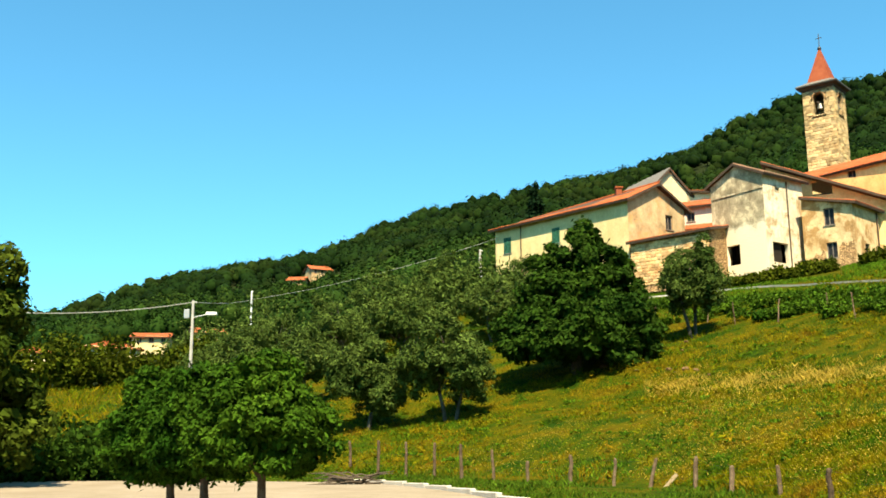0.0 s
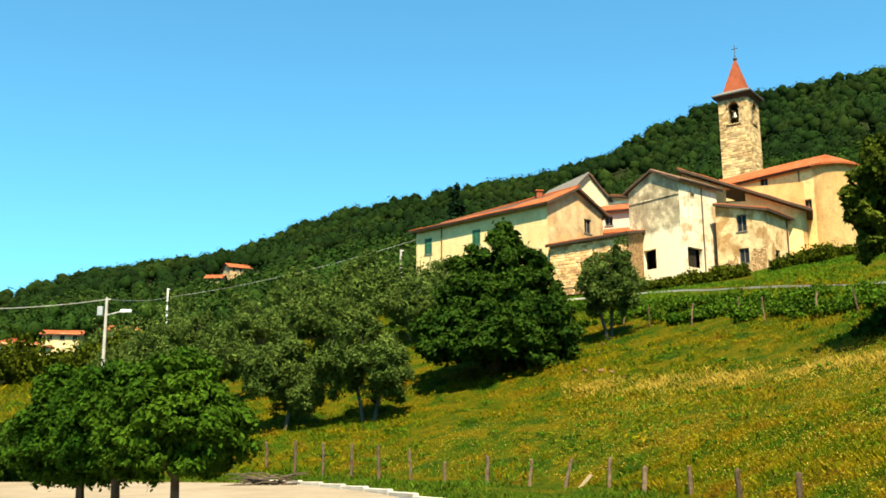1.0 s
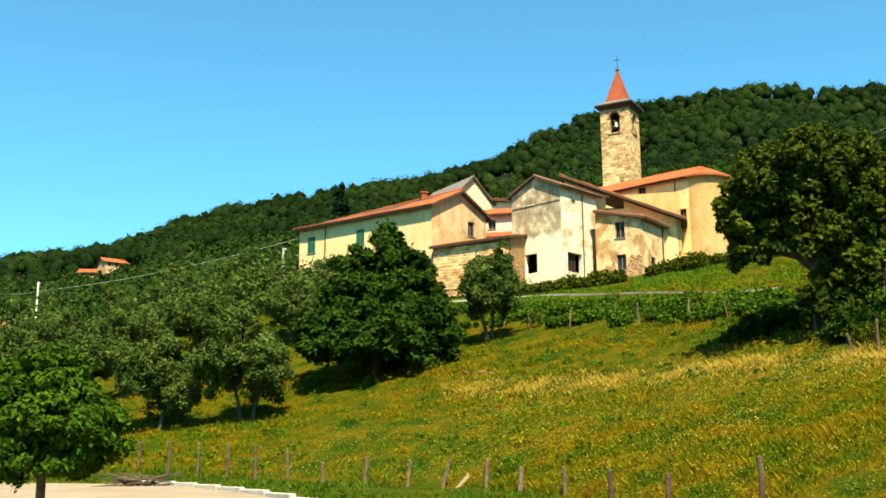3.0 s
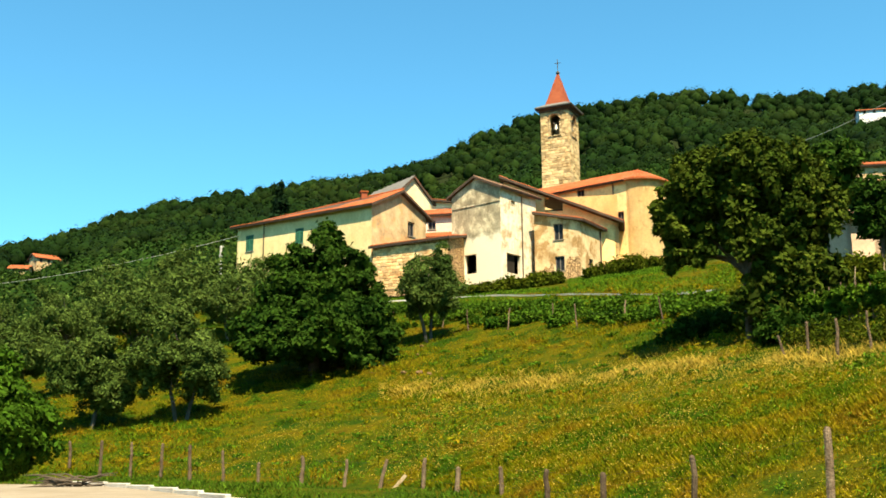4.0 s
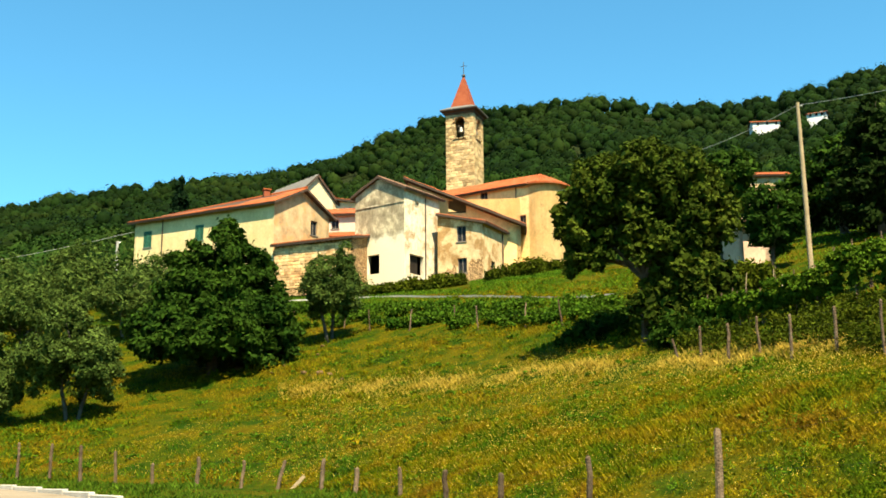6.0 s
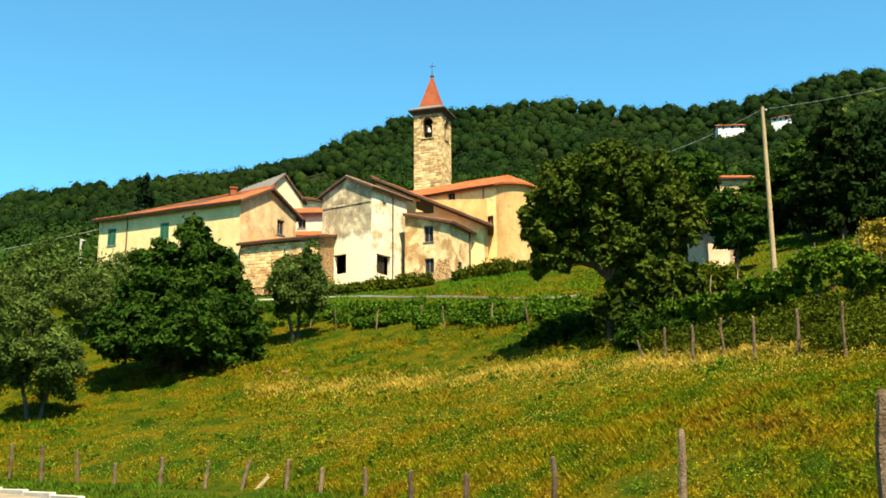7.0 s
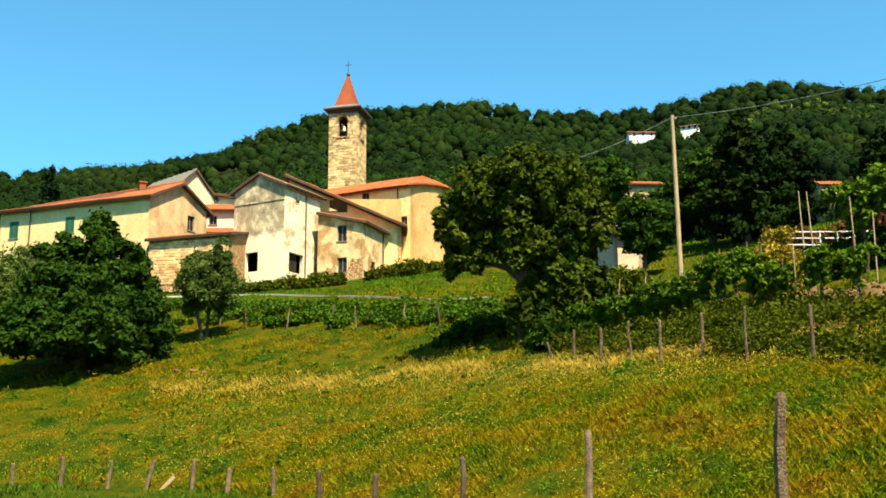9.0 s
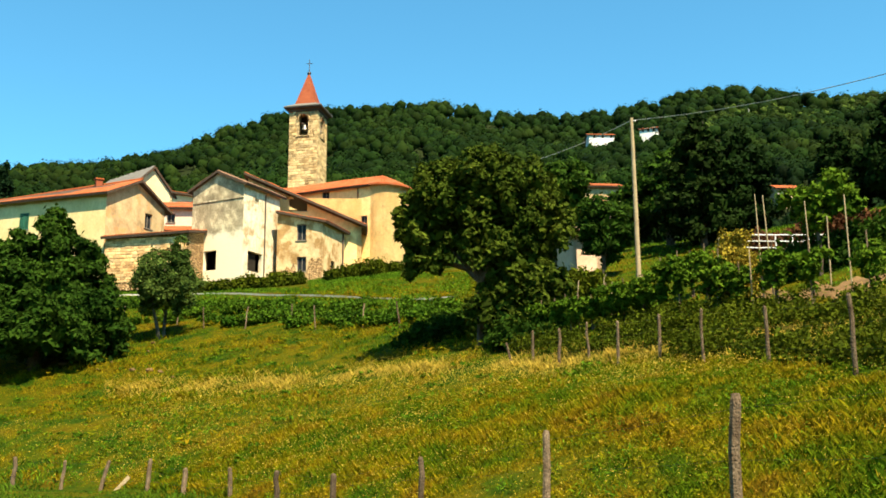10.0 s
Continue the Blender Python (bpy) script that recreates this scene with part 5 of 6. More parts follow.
def brush_pile():
    x, y = polar(3.8, 36.6)
    e = anchor("brush_pile", (x, y, lz(x, y)), "heap of dry cut branches on the gravel edge", "branches", in_world=False)
    g = random.Random(3)
    for i in range(34):
        a = g.uniform(-0.5, 0.5) + (math.pi if g.random() < 0.5 else 0)
        l = g.uniform(0.5, 1.2)
        s = Vector((g.uniform(-0.5, 0.5), g.uniform(-0.3, 0.3), g.uniform(0.02, 0.3)))
        t = s + Vector((math.cos(a) * l, math.sin(a) * l * 0.6, g.uniform(-0.15, 0.2)))
        t.z = max(t.z, 0.02)
        m = s.lerp(t, 0.5) + Vector((0, 0, g.uniform(0, 0.12)))
        part("branch", tube([s, m, t], [0.035, 0.026, 0.008], 5), M_bark, e)


brush_pile()


# ---- fences ----
def post_mesh(seed, h, r):
    g = random.Random(seed)
    return tube([(0, 0, -0.35), (g.uniform(-0.02, 0.02), 0, h * 0.35), (g.uniform(-0.03, 0.03), g.uniform(-0.02, 0.02), h * 0.7), (g.uniform(-0.02, 0.02), 0, h * 0.97), (0, 0.01, h)], [r * 1.1, r, r * 0.97, r * 0.93, r * 0.7], 9, 0.07, g)


def fence(name, rows, label, thin, wires=(0.35, 0.7, 1.0), mesh=False):
    """rows: (azimuth, distance, height of the top, sideways lean in degrees)."""
    e = new(name)
    tagged(e, label, "fence")
    tops = []
    for i, (az, r, top, lean) in enumerate(rows):
        x, y = polar(az, r)
        z = lz(x, y)
        h = max(0.7, top - z) if top else 1.3
        ob = part("post", post_mesh(i * 7 + len(rows), h, thin * (0.85 + 0.3 * ((i * 37) % 10) / 10)), M_post, e)
        m = Matrix.Translation((x, y, z)) @ Matrix.Rotation(radians(az), 4, "Z") @ Matrix.Rotation(radians(lean), 4, "Y") @ Matrix.Rotation(radians((i * 53) % 7 - 3), 4, "X")
        ob.matrix_local = m
        tops.append((m, h))
    for f in wires:
        for (m0, h0), (m1, h1) in zip(tops, tops[1:]):
            p, q = m0 @ Vector((0, 0, h0 * f * 0.92)), m1 @ Vector((0, 0, h1 * f * 0.92))
            part("wire", tube([p, p.lerp(q, 0.5) - Vector((0, 0, 0.03)), q], [0.002] * 3, 4), M_iron, e)
    return e


fence("meadow_fence", [(-58, 9.5, 2.5, 0), (-45, 12, 2.39, 3), (-35.3, 16, 2.16, 2), (-28.7, 19.5, 1.82, 0), (-24, 22.5, 1.45, 1), (-21, 25, 1.41, 1), (-18.6, 27.5, 1.51, -1),
                       (-16.2, 30, 1.67, 2), (-14.4, 32, 1.95, 3), (-12.1, 33.4, 1.95, 12), (-10.2, 34.6, 1.95, 5), (-7.9, 36, 2.08, 2), (-5.6, 37.5, 1.9, 1), (-3.8, 39.5, 2.35, -2),
                       (-2.1, 41, 2.59, -1), (-0.6, 43, 2.7, 1), (0.9, 45, 2.8, 0), (2.4, 47, 2.92, 1), (3.9, 49, 2.95, -1)],
      "row of weathered wooden posts with wire along the meadow", 0.062)
fence("upper_fence", [(a, r, 1.6 + r * math.tan(radians(e)), lean) for a, r, e, lean in zip(BROW_AZ, BROW_R, (9.0, 8.7, 8.3, 8.3, 8.1, 7.8, 7.8, 7.5, 7.4, 6.8), (0, 0, -1, 0, 2, 1, -1, 2, 0, -14))],
      "weathered wooden post and wire fence below the vines", 0.047)
fence("hedge_fence", [(-11.0 - 2.05 * i + 0.4 * math.sin(i * 2.3), r_at(-11.0 - 2.05 * i, 7.5, 40), 0, (-4, 2, 5, -3, 6, 1, -5, 3, -8)[i]) for i in range(9)], "thin leaning stakes before the bramble hedge", 0.038, (0.6,))


def stray_board():
    x, y = polar(-12.9, 33.0)
    e = tagged(box("board", (-0.06, -0.02, -0.1), (0.05, 0.02, 0.5), M_polewood, None, Matrix.Translation((x, y, lz(x, y))) @ Matrix.Rotation(radians(-12), 4, "Z") @ Matrix.Rotation(radians(42), 4, "Y"), 0.005), "pale wooden board leaning in the grass", "board")


stray_board()


def slope_stones():
    g = random.Random(31)
    me = None
    for i in range(14):
        az = g.uniform(-15.5, -9.5)
        x, y = polar(az, r_at(az, g.uniform(4.6, 6.6), 40))
        if me is None:
            bm = bmesh.new()
            bmesh.ops.create_icosphere(bm, subdivisions=2, radius=0.3)
            for v in bm.verts:
                v.co *= 1 + 0.35 * noise.noise(v.co * 5)
                v.co.z *= 0.6
            ob = part("slope_stone", bm, M_bank)
            me = ob.data
        else:
            ob = new("slope_stone", me)
        ob.location = (x, y, lz(x, y) + 0.05)
        ob.rotation_euler = (g.uniform(-0.3, 0.3), g.uniform(-0.3, 0.3), g.uniform(0, 6))
        ob.scale = [g.uniform(0.25, 0.75)] * 3
        tagged(ob, "rough pale fieldstone lying in the grass", "stone", "fieldstones on the slope")


slope_stones()


def stone_marker():
    x, y = polar(-28.7, r_at(-28.7, 6.9, 30))
    bm = bmesh.new()
    bmesh.ops.create_icosphere(bm, subdivisions=2, radius=0.2)
    for v in bm.verts:
        v.co *= 1 + 0.18 * noise.noise(v.co * 3)
        v.co.z *= 1.3
    ob = part("pale_boulder", bm, M_concrete)
    ob.location = (x, y, lz(x, y) + 0.3)
    tagged(ob, "pale boulder standing in the tree's shade", "boulder")


stone_marker()


# ---- poles and cables ----
def pole(name, az, r, top, rad, material, label, concrete=False):
    x, y = polar(az, r)
    z = lz(x, y)
    e = anchor(name, (x, y, z), label, "utility pole", in_world=False)
    h = top - z
    part("shaft", tube([(0, 0, -0.5), (0, 0, h * 0.5), (0, 0, h)], [rad * 1.15, rad, rad * 0.75], 12), material, e)
    part("insulator", tube([(0.0, 0, h - 0.12), (rad + 0.12, 0, h - 0.1)], [0.03, 0.05], 8), M_metal, e)
    return Vector((x, y, top - 0.1)), e


def cable(p, q, sag, rad=0.02):
    pts = [p.lerp(q, t) - Vector((0, 0, sag * 4 * t * (1 - t))) for t in np.linspace(0, 1, 22)]
    tagged(part("cable", tube(pts, [rad] * 22, 5), M_cable), "thin pale overhead cable", "cable")


pa, _ = pole("wooden_utility_pole", -40.8, 45, 16.85, 0.10, M_polewood, "tall weathered wooden utility pole among the vines")
cable(pa, Vector((31.6, 16.5, 15.0)), 0.5, 0.016)
x_, y_ = polar(-34.0, 64)
cable(pa, Vector((x_, y_, 20.5)), 0.25, 0.02)
pl, lamp_pole = pole("lamp_pole", 12.5, 58, 10.8, 0.095, M_concrete, "grey concrete pole carrying a street lamp and cable")
hh = 10.8 - lamp_pole.location.z
arm = part("lamp_arm", tube([(0.05, 0, hh - 0.95), (0.9, -0.1, hh - 0.75)], [0.04, 0.035], 8), M_metal, lamp_pole)
box("lamp_head", (0.75, -0.22, hh - 0.85), (1.35, 0.02, hh - 0.66), M_whitepaint, lamp_pole, None, 0.04, "pale street lamp head")
box("junction_box", (-0.45, -0.15, hh - 1.0), (-0.15, 0.1, hh - 0.5), M_metal, lamp_pole, None, 0.02)
pb, _ = pole("white_pole", 9.4, 118, 21.6, 0.12, M_whitepaint, "short white concrete pole in the olive grove")
pc, _ = pole("grey_pole", -3.25, 90, 20.7, 0.13, M_concrete, "grey pole before the long house")
cable(pl, pb + Vector((0, 0, -0.9)), 0.2, 0.026)
cable(pb + Vector((0, 0, -0.9)), Vector((7.0, 95.3, 22.9)), 0.6, 0.026)
x_, y_ = polar(26, 62)
cable(pl, Vector((x_, y_, 10.6)), 0.6, 0.026)
r_hp = r_at(-47.2, 17.6)
pole("hill_pole", -47.2, r_hp, 1.6 + r_hp * math.tan(radians(18.68)), 0.22, M_concrete, "distant pole on the wooded hillside")
cable(Vector((23.4, 84.6, 24.0)), Vector((36.9, 80.9, 22.2)), 0.3, 0.025)


# ---- smaller houses ----
def cottage(az, r, w, dep, hgt, rise, wall_m, roof_m, label, turn=0.0, hip=False, windows=3, sink=0.6, z=None):
    x, y = polar(az, r)
    z0 = (lz(x, y) if z is None else z)
    h = anchor("cottage", (x, y, z0), label, "house", in_world=False)
    a = radians(az + turn)
    h.rotation_euler = (0, 0, a)
    z0l, ze = -sink, hgt
    c = [(-w / 2, -dep / 2), (w / 2, -dep / 2), (w / 2, dep / 2), (-w / 2, dep / 2)]
    ops = [(w * (i + 0.6) / windows - 0.4, w * (i + 0.6) / windows + 0.4, hgt * 0.62 + sink, hgt * 0.62 + sink + 1.1) for i in range(windows)]
    wall(h, c[0], c[1], z0l, ze, ops, wall_m)
    for o in ops:
        window(h, c[0], c[1], z0l, o)
    for i in (1, 2, 3):
        p, q = c[i], c[(i + 1) % 4]
        q = along(p, q, (V2(q) - V2(p)).length - 0.003)
        tp = [(0, ze), (0.5, ze + rise), (1, ze)] if i != 2 and not hip else ze
        wall(h, p, q, z0l, tp, (), wall_m)
    ov = 0.5
    k = rise / (dep / 2)
    ins = dep / 2 if hip else -ov
    roof(h, (-w / 2 - ov, -dep / 2 - ov, ze - k * ov), (w / 2 + ov, -dep / 2 - ov, ze - k * ov), (w / 2 - ins, 0, ze + rise), (-w / 2 + ins, 0, ze + rise), roof_m)
    roof(h, (w / 2 + ov, dep / 2 + ov, ze - k * ov), (-w / 2 - ov, dep / 2 + ov, ze - k * ov), (-w / 2 + ins, 0, ze + rise), (w / 2 - ins, 0, ze + rise), roof_m)
    if hip:
        roof(h, (w / 2 + ov, -dep / 2 - ov, ze - k * ov), (w / 2 + ov, dep / 2 + ov, ze - k * ov), (w / 2 - ins, 0.02, ze + rise), (w / 2 - ins, -0.02, ze + rise), roof_m)
        roof(h, (-w / 2 - ov, dep / 2 + ov, ze - k * ov), (-w / 2 - ov, -dep / 2 - ov, ze - k * ov), (-w / 2 + ins, -0.02, ze + rise), (-w / 2 + ins, 0.02, ze + rise), roof_m)
    return h


cottage(16.7, R_VALLEY, 9.0, 7.5, 2.1, 1.4, M_cream, M_tile, "low cottage with orange hipped roof beyond the field", 10, True)
cottage(14.5, R_VALLEY + 4, 6.0, 7, 2.5, 1.0, M_yellow, M_tile, "small yellow house with orange roof beyond the field", -8)
cottage(11.7, R_VALLEY + 2, 5.0, 6, 2.1, 1.1, M_yellow, M_tile, "small yellow house half hidden behind olives", 12)
cottage(20.2, R_VALLEY - 3, 6, 6, 2.9, 1.2, M_cream, M_tile, "low orange-roofed cottage at the field's end", 0, True)
cottage(5.8, R_FARM, 6.5, 6, 3.4, 1.5, M_tan, M_tile, "orange-roofed farmhouse among the trees on the hill", 20)
cottage(6.9, R_FARM - 6, 5, 5, 2.6, 1.3, M_tan, M_tile, "smaller farmhouse beside it in the trees", -15)
def above(az, r, up):
    x, y = polar(az, r)
    return lz(x, y) + up


cottage(-39.0, R_VILLA, 9.0, 6, 2.7, 1.2, M_whitepaint, M_tile, "white hillside villa with a red roof", 12, sink=5, z=above(-39.0, R_VILLA, 2.6))
cottage(-41.75, R_HUT, 5.5, 5, 2.4, 0.9, M_whitepaint, M_tile, "small white house high on the hill", -10, sink=5, z=above(-41.75, R_HUT, 2.6))
cottage(-48.7, R_PINK, 4.0, 3.6, 2.8, 0.9, M_rose, M_tile, "small pink house among trees", 25, windows=1, sink=4, z=above(-48.7, R_PINK, 0.3))
xh, yh = polar(-38.6, 128)
# the darker tan plaster stands in for shade on this house's wall
cottage(-38.6, 128, 5.0, 5, 1.6 + 128 * math.tan(radians(14.9)) - lz(xh, yh), 0.9, M_tan, M_tile, "tall house with orange roof behind the trees, wall shade put into tan plaster", 14, windows=2, sink=1.5)
rb = r_at(-37.6, 10.5, 50)
cottage(-37.6, rb, 1.6, 2.2, 2.0, 0.4, M_rose, M_oldtile, "small pale outbuilding on the grass above the vines", 30, windows=1)


# ---- vines ----
def vine(az, r, hgt, seed):
    g = random.Random(seed)
    rng = np.random.default_rng(seed)
    e = anchor("grape_vine", ground_at(az, r), "leafy grape vine on a wooden stake", "vine", "vines on the slope", in_world=False)
    part("stake", tube([(0, 0, -0.3), (g.uniform(-0.05, 0.05), 0, hgt * 1.15)], [0.03, 0.025], 6), M_post, e)
    part("stem", tube([(0.08, 0, -0.1), (0.14, 0.05, hgt * 0.3), (0.02, 0, hgt * 0.6)], [0.05, 0.04, 0.03], 6), M_bark, e)
    blobs = [(0, 0, hgt * 0.55, 0.26, 0.3, hgt * 0.24), (g.uniform(-0.15, 0.15), 0, hgt * 0.76, 0.4, 0.4, hgt * 0.2), (g.uniform(-0.4, 0.4), 0, hgt * 0.9, 0.32, 0.3, hgt * 0.12)]
    quads_mesh("foliage", bough_leaves(blobs, 30, 34, 0.10, rng, 0.2, 0.9, 1.4), L_vine, e)


for i in range(12):
    a = -35.4 - 0.57 * i
    vine(a + 0.2 * math.sin(i * 5.1), float(np.interp(-a, (35.4, 41.6), (40.7, 37.6))), 1.35 + 0.2 * math.sin(i * 3.3), 300 + i)
for i, (a, r, hgt) in enumerate(((-42.0, 37.7, 1.9), (-42.9, 37.2, 2.0), (-44.4, 35.7, 2.1), (-45.1, 35.2, 1.9), (-47.9, 33.5, 1.75), (-49.7, 31.5, 1.85), (-52.6, 29.7, 1.8), (-43.6, 39.5, 1.6), (-46.05, 34.4, 1.45), (-46.6, 37.0, 1.3))):
    vine(a, r, hgt, 340 + i)


def tall_stake(az, r, top, lean):
    x, y = polar(az, r)
    z = lz(x, y)
    ob = part("stake", tube([(0, 0, -0.3), (0, 0, (top - z) * 0.5), (0, 0, top - z)], [0.026, 0.023, 0.018], 7), M_polewood)
    ob.matrix_world = Matrix.Translation((x, y, z)) @ Matrix.Rotation(radians(az), 4, "Z") @ Matrix.Rotation(radians(lean), 4, "Y")
    tagged(ob, "tall thin wooden stake in the vineyard", "stake", "tall vineyard stakes")


for az, r, top, lean in ((-47.3, 34, 10.2, -1), (-47.8, 34, 10.15, -2), (-51.7, 31, 9.2, 0), (-49.8, 33, 9.6, -1), (-45.4, 36, 9.4, 1), (-46.7, 34, 8.5, 0), (-50.7, 34, 9.3, 1), (-44.9, 36, 9.3, 4), (-39.2, 40, 8.6, 3), (-38.7, 40.5, 8.9, 5), (-37.2, 41, 8.9, 7)):
    tall_stake(az, r, top, lean)


def terrace_rail():
    e = new("terrace_rail")
    tagged(e, "pale metal terrace railing above the vines", "railing")
    pts = []
    for i in range(11):
        x, y = polar(-46.4 - i * 0.85, R_RAIL)
        z, z_rail = lz(x, y), 9.28 - 0.045 * i
        pts.append(Vector((x, y, z_rail)))
        part("rail_post", tube([(x, y, min(z, z_rail) - 0.3), (x, y, z_rail + 0.5)], [0.025, 0.025], 6), M_whitepaint, e)
    for dz in (0.0, 0.24, 0.47):
        for p, q in zip(pts, pts[1:]):
            u = Vector((0, 0, dz))
            part("rail", tube([p + u, q + u], [0.022, 0.022], 6), M_whitepaint, e)


terrace_rail()


# ---- grass ----
def blades(name, n, az0, az1, r0, r1, height, width, material, label, seed, keep, power=1.0):
    rng = np.random.default_rng(seed)
    az = np.radians(rng.uniform(az0, az1, n))
    r = r0 + (r1 - r0) * rng.uniform(0, 1, n) ** power
    x, y = -np.sin(az) * r, np.cos(az) * r
    d = foot_distance(x, y)
    ok = keep(x, y, d, r, rng)
    x, y, r = x[ok], y[ok], r[ok]
    n = len(x)
    z = land(x, y) - 0.03
    patch = np.clip(0.8 + 0.4 * wave(x * 1.7 + 3, y * 1.7) + 0.4 * wave(x * 4.3 - y, y * 4.7 + x * 0.6), 0.25, 1.8)
    h = height * rng.uniform(0.5, 1.3, n) * patch
    w = width * rng.uniform(0.6, 1.4, n) * np.clip(r / 18, 0.6, 1.9)
    a = rng.uniform(0, 2 * np.pi, n)
    lean = rng.uniform(0.2, 0.95, n) * h
    la = rng.uniform(0, 2 * np.pi, n)
    sx, sy = np.cos(a) * w / 2, np.sin(a) * w / 2
    tx, ty = x + np.cos(la) * lean, y + np.sin(la) * lean
    mx, my = x + np.cos(la) * lean * 0.3, y + np.sin(la) * lean * 0.3
    base0 = np.stack([x - sx, y - sy, z], 1)
    base1 = np.stack([x + sx, y + sy, z], 1)
    m1 = np.stack([mx + sx * 0.8, my + sy * 0.8, z + h * 0.55], 1)
    tip = np.stack([tx, ty, z + h], 1)
    tagged(quads_mesh(name, np.stack([base0, base1, m1, tip], 1), material), label, "grass", kind="stuff")


def on_meadow(x, y, d, r, rng):
    lane_r = (r > 72) & (x > 5)
    az = np.degrees(np.arctan2(-x, y))
    fence_r = np.where(az < -32.5, np.interp(az, BROW_AZ, BROW_R) + 0.9, 200)
    return (d > 0.2) & ~lane_r & (r < fence_r)


blades("meadow_grass", 270000, -60, -4, 8.5, 34, 0.17, 0.014, M_grass, "rough green and yellowing meadow grass on the slope", 201, on_meadow, 0.62)
blades("upper_meadow_grass", 140000, -45, 12, 32, 74, 0.17, 0.018, M_grass, "rough yellowing grass higher on the slope", 206, on_meadow, 0.75)
blades("fresh_grass", 60000, -40, 6, 14, 60, 0.19, 0.018, L_fresh, "patches of fresh green grass low on the slope", 205,
       lambda x, y, d, r, rng: (d > 0.2) & (d < 9) & (wave(x * 0.9 + 5, y * 0.9) > 0.1), 1.0)
blades("golden_grass", 120000, -60, 2, 9, 60, 0.17, 0.009, M_gold, "ripening golden grass in drifts over the slope", 210,
       lambda x, y, d, r, rng: on_meadow(x, y, d, r, rng) & (d > 2.0) & (wave(x * 0.55 + 1, y * 0.55) + 0.45 * wave(x * 1.9, y * 2.1 + 4) + 0.02 * d + rng.normal(0, 0.25, len(x)) > 0.33), 0.75)
blades("terrace_lawn", 24000, -57, -35, 34, 72, 0.16, 0.03, L_fresh, "green grass between the vines and the wood", 208, lambda x, y, d, r, rng: d > 15, 0.9)
blades("seeding_grass", 420000, -62, -12, 10, 56, 0.24, 0.009, M_straw, "dry straw-coloured seeding grass along the brow", 202,
       lambda x, y, d, r, rng: (np.abs(d - 12.7 - 0.3 * np.sin(y * 0.4)) < rng.gamma(1.1, 0.55, len(x))) & (d > 5), 1.0)
blades("verge_grass", 90000, -42, 12, 12, 50, 0.16, 0.018, L_vine, "short fresh green grass between lot and fence", 203,
       lambda x, y, d, r, rng: (d < 0.6) & (r > np.interp(np.degrees(np.arctan2(-x, y)), (-16, -9, -5, -2.3, 2.9, 9, 16), (14, 20, 25.5, 30.3, 37.8, 39.8, 41.2)) + 0.35), 1.0)
blades("field_grass", 20000, 8, 30, 48, 110, 0.5, 0.02, M_grass, "yellowing grass on the far flat field", 204, lambda x, y, d, r, rng: d > 0.5, 1.0)


blades("bank_grass", 90000, -31.5, -9, 58, 92, 0.2, 0.024, L_fresh, "green grass on the bank above and below the lane", 209,
       lambda x, y, d, r, rng: (lambda e, a: (e > 8.0) & (e < np.where(a < -22.5, 10.6, 9.7)) & (np.abs(r - np.interp(a, LANE_AZ, LANE_R)) > 0.8))(np.degrees(np.arctan2(land(x, y) - 1.6, r)), np.degrees(np.arctan2(-x, y))), 1.0)


def earth_bank():
    """Bare brown earth showing on the bank under the terrace."""
    azs = np.arange(-55.5, -46.0, 0.25)
    verts, faces = [], []
    k = 9
    for i, a in enumerate(azs):
        lo = float(np.interp(a, (-55.5, -50, -46), (31.0, 32.2, 35.0))) + 0.5 * math.sin(i * 0.9) + 0.3 * math.sin(i * 2.3)
        hi = lo + 2.2 + 0.6 * math.sin(i * 0.6 + 1)
        if i in (0, len(azs) - 1):
            hi = lo + 0.2
        for j in range(k):
            x, y = polar(a, lo + (hi - lo) * j / (k - 1))
            verts.append((x, y, lz(x, y) + (0.05 + 0.05 * noise.noise(Vector((x, y, 0)) * 2.0) if 0 < j < k - 1 else -0.05)))
    for i in range(len(azs) - 1):
        for j in range(k - 1):
            p = i * k + j
            faces.append((p, p + 1, p + k + 1, p + k))
    tagged(link_mesh("earth_bank", verts, faces, M_bank, smooth=True), "bare brown earth on the bank under the rail", "ground", kind="structure")


earth_bank()


def meadow_tufts():
    """Leafy tufts of weeds and coarse grass that stand proud of the sward, in drifts."""
    for name, n, seed, az0, az1, r0, r1, mat_, hgt, label in (("meadow_tufts", 5200, 211, -60, 0, 9, 34, M_grass, 0.20, "coarse grass tufts in yellow and olive drifts"),
                                                             ("weed_clumps", 2600, 212, -56, 2, 9, 44, L_fresh, 0.17, "leafy green weeds standing in the meadow"),
                                                             ("far_tufts", 2600, 213, -44, 8, 32, 66, M_grass, 0.26, "coarse tufts on the upper slope")):
        rng = np.random.default_rng(seed)
        az = np.radians(rng.uniform(az0, az1, n))
        r = r0 + (r1 - r0) * rng.uniform(0, 1, n) ** 0.7
        x, y = -np.sin(az) * r, np.cos(az) * r
        ok = on_meadow(x, y, foot_distance(x, y), r, rng) & (wave(x * 1.3 + seed, y * 1.3) + rng.normal(0, 0.35, n) > 0.05)
        x, y, r = x[ok], y[ok], r[ok]
        c = np.stack([x, y, land(x, y) + hgt * 0.4], 1)
        sp = hgt * 0.55 * rng.uniform(0.6, 1.4, len(c))
        q = leaf_cloud(c, sp, 22, 0.024 if r0 < 20 else 0.05, rng, up=0.5, flat=0.8, aspect=4.5)
        tagged(quads_mesh(name, q, mat_), label, "grass", kind="stuff")


meadow_tufts()


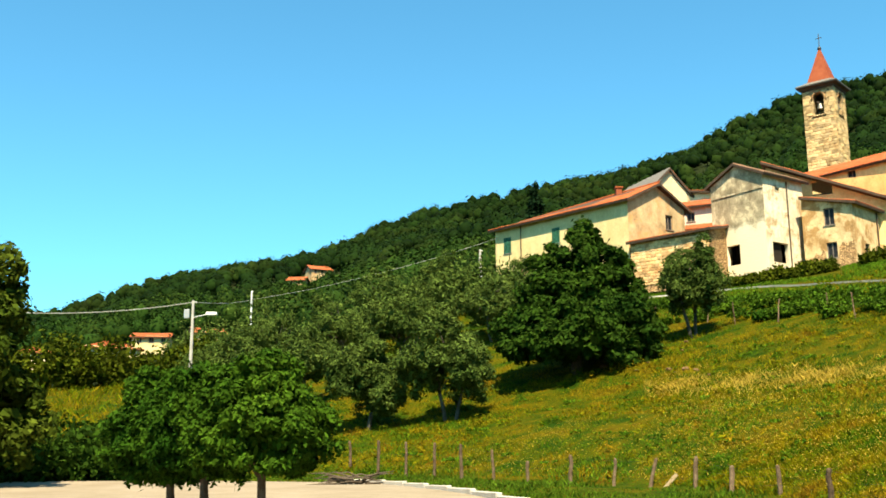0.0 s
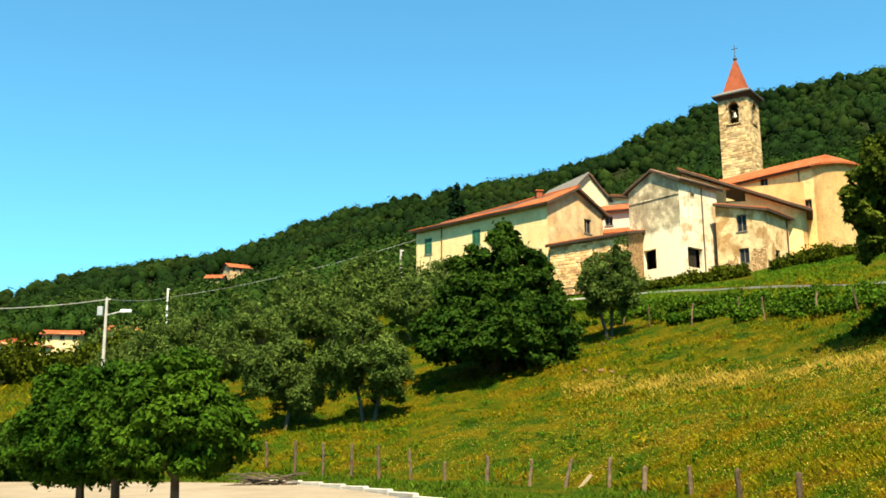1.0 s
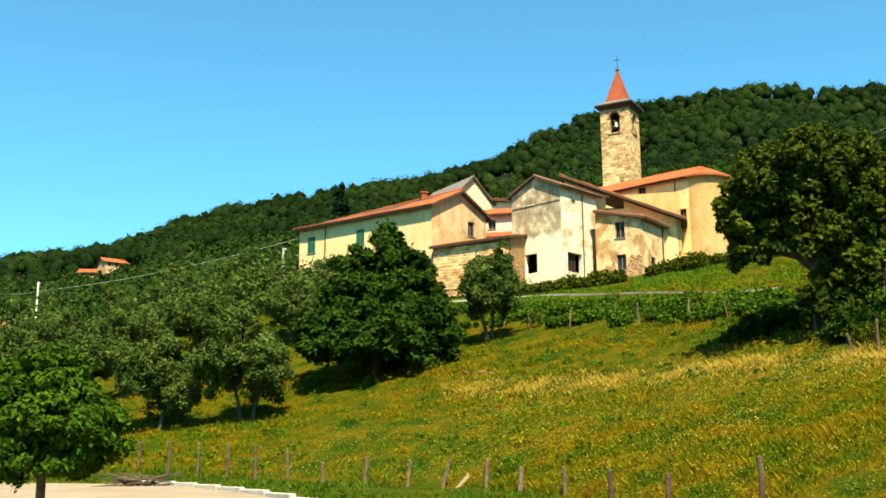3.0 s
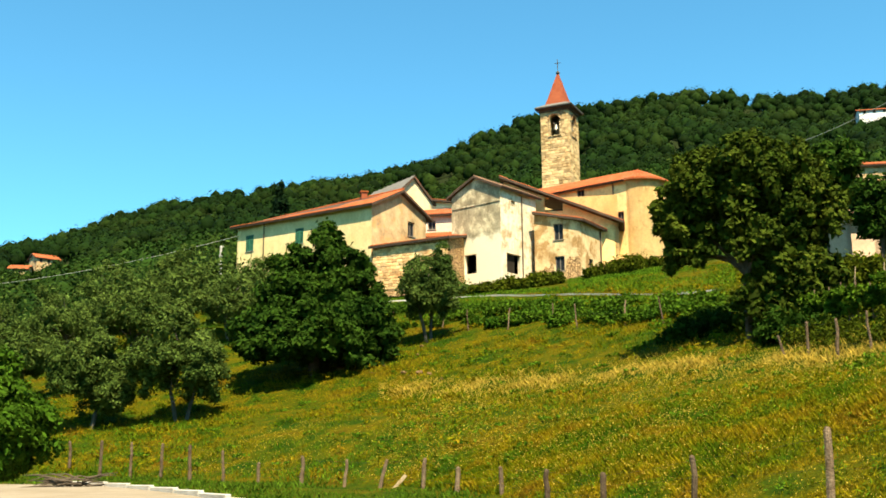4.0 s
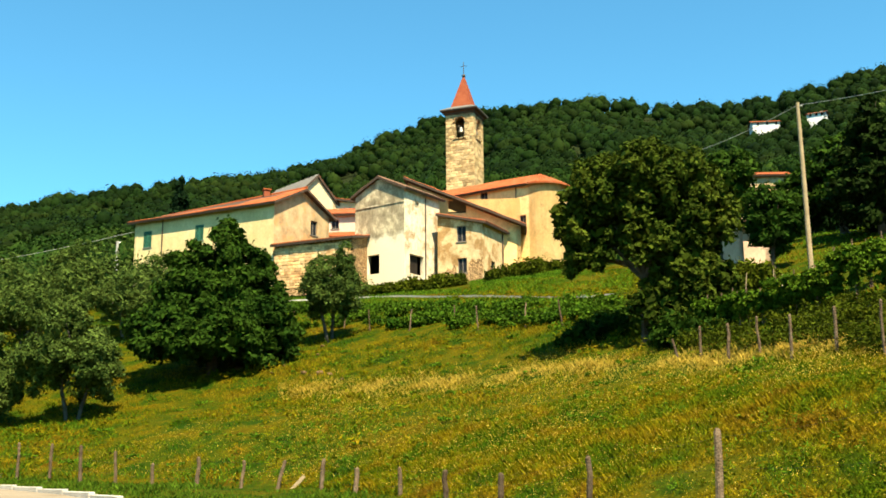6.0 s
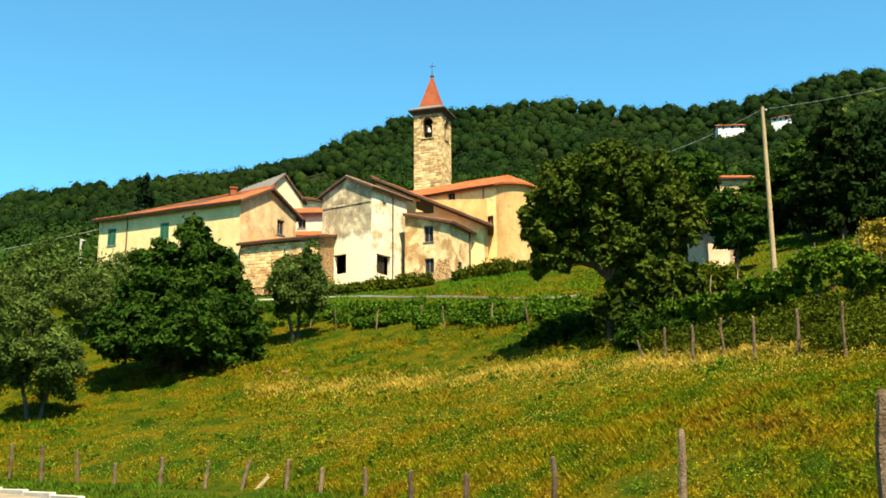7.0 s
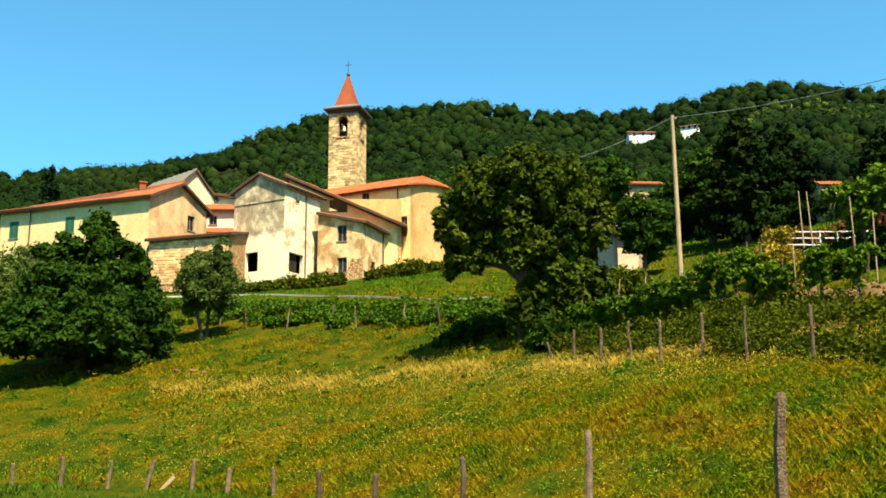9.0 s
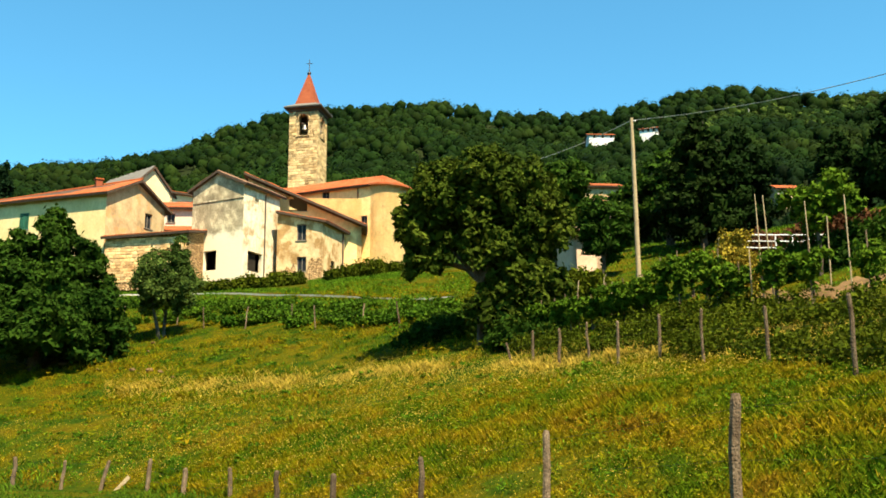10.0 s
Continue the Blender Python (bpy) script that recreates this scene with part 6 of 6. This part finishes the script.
def seed_heads():
    """Small golden seed heads and flowers scattered over the meadow."""
    rng = np.random.default_rng(207)
    n = 70000
    az = np.radians(rng.uniform(-58, 2, n))
    r = 9 + 36 * rng.uniform(0, 1, n) ** 0.7
    x, y = -np.sin(az) * r, np.cos(az) * r
    d = foot_distance(x, y)
    ok = on_meadow(x, y, d, r, rng) & (wave(x * 2.3, y * 2.3 + 2) + rng.normal(0, 0.5, n) > -0.1)
    x, y, r = x[ok], y[ok], r[ok]
    c = np.stack([x, y, land(x, y) + rng.uniform(0.10, 0.30, len(x))], 1)
    quads_list = leaf_cloud(c, np.full(len(c), 0.01), 1, 0.019, rng, aspect=1.8)
    quads_list = c[:, None] + (quads_list - c[:, None]) * np.clip(r / 20, 0.7, 1.35)[:, None, None]
    tagged(quads_mesh("seed_heads", quads_list, M_straw), "golden seed heads and tiny flowers in the meadow", "grass", kind="stuff")


seed_heads()


# ---- rubble stones of the walls ----
def stone_mesh(seed):
    """A rough hewn block one metre each way, with a worn, narrower face."""
    g = random.Random(seed)
    back = [(-0.5, 0, -0.5), (0.5, 0, -0.5), (0.5, 0, 0.5), (-0.5, 0, 0.5)]
    verts = back + [(x * g.uniform(0.86, 0.97), g.uniform(0.8, 1.0), z * g.uniform(0.8, 0.96)) for x, _, z in back] + [(g.uniform(-0.15, 0.15), g.uniform(1.0, 1.25), g.uniform(-0.15, 0.15))]
    me = bpy.data.meshes.new("stone")
    me.from_pydata(verts, [], [(0, 1, 5, 4), (1, 2, 6, 5), (2, 3, 7, 6), (3, 0, 4, 7), (4, 5, 8), (5, 6, 8), (6, 7, 8), (7, 4, 8)])
    return me


def stones(wall_ob, p0, p1, z0, outline, holes, course, material, seed, limit=300, out=0.0):
    """Coursed rubble on a wall face; outline(u) gives the lowest and highest z at u metres along, holes are kept free."""
    g = random.Random(seed)
    kinds = [stone_mesh(seed * 10 + i) for i in range(5)]
    for me in kinds:
        me.materials.append(material)
    length = (V2(p1) - V2(p0)).length
    z, made = z0, 0
    while z < z0 + 40:
        hgt = course * g.uniform(0.75, 1.3)
        u = g.uniform(-0.2, 0.0)
        while u < length:
            w = course * g.uniform(1.1, 2.6)
            a, b = max(u, 0.01), min(u + w, length - 0.01)
            u += w
            lo, hi = outline((a + b) / 2)
            if b - a < 0.12 or z < lo or z + hgt > hi or made >= limit:
                continue
            if any(a < q[1] and b > q[0] and z - z0 < q[3] and z + hgt - z0 > q[2] for q in holes):
                continue
            ob = new("stone", g.choice(kinds))
            m = place_on(p0, p1, 0, (a + b) / 2, z + hgt / 2, out) @ Matrix.Diagonal(((b - a) * 0.95, g.uniform(0.03, 0.07), hgt * 0.93, 1))
            ob.parent = wall_ob
            ob.matrix_basis = m
            made += 1
        z += hgt


for w_, p_, q_, z_, outline_, holes_, course_, mat_, seed_ in STONE_FACES:
    stones(w_, p_, q_, z_, outline_, holes_, course_, mat_, seed_)


def sign_board():
    """A small white board with a red head, leaning at the annex wall."""
    m = place_on((33.55, 78.15), (36.85, 81.1), 16.9, 3.2, 0.3, 0.5) @ Matrix.Rotation(radians(12), 4, "X")
    e = box("sign_board", (-0.45, -0.02, -0.6), (0.45, 0.02, 0.35), M_whitepaint, None, m, 0.008)
    tagged(e, "small white board with red head by the annex wall", "board")
    box("red_head", (-0.2, -0.025, 0.352), (0.2, 0.025, 0.6), M_brick, e, m, 0.008, "red painted head")


sign_board()
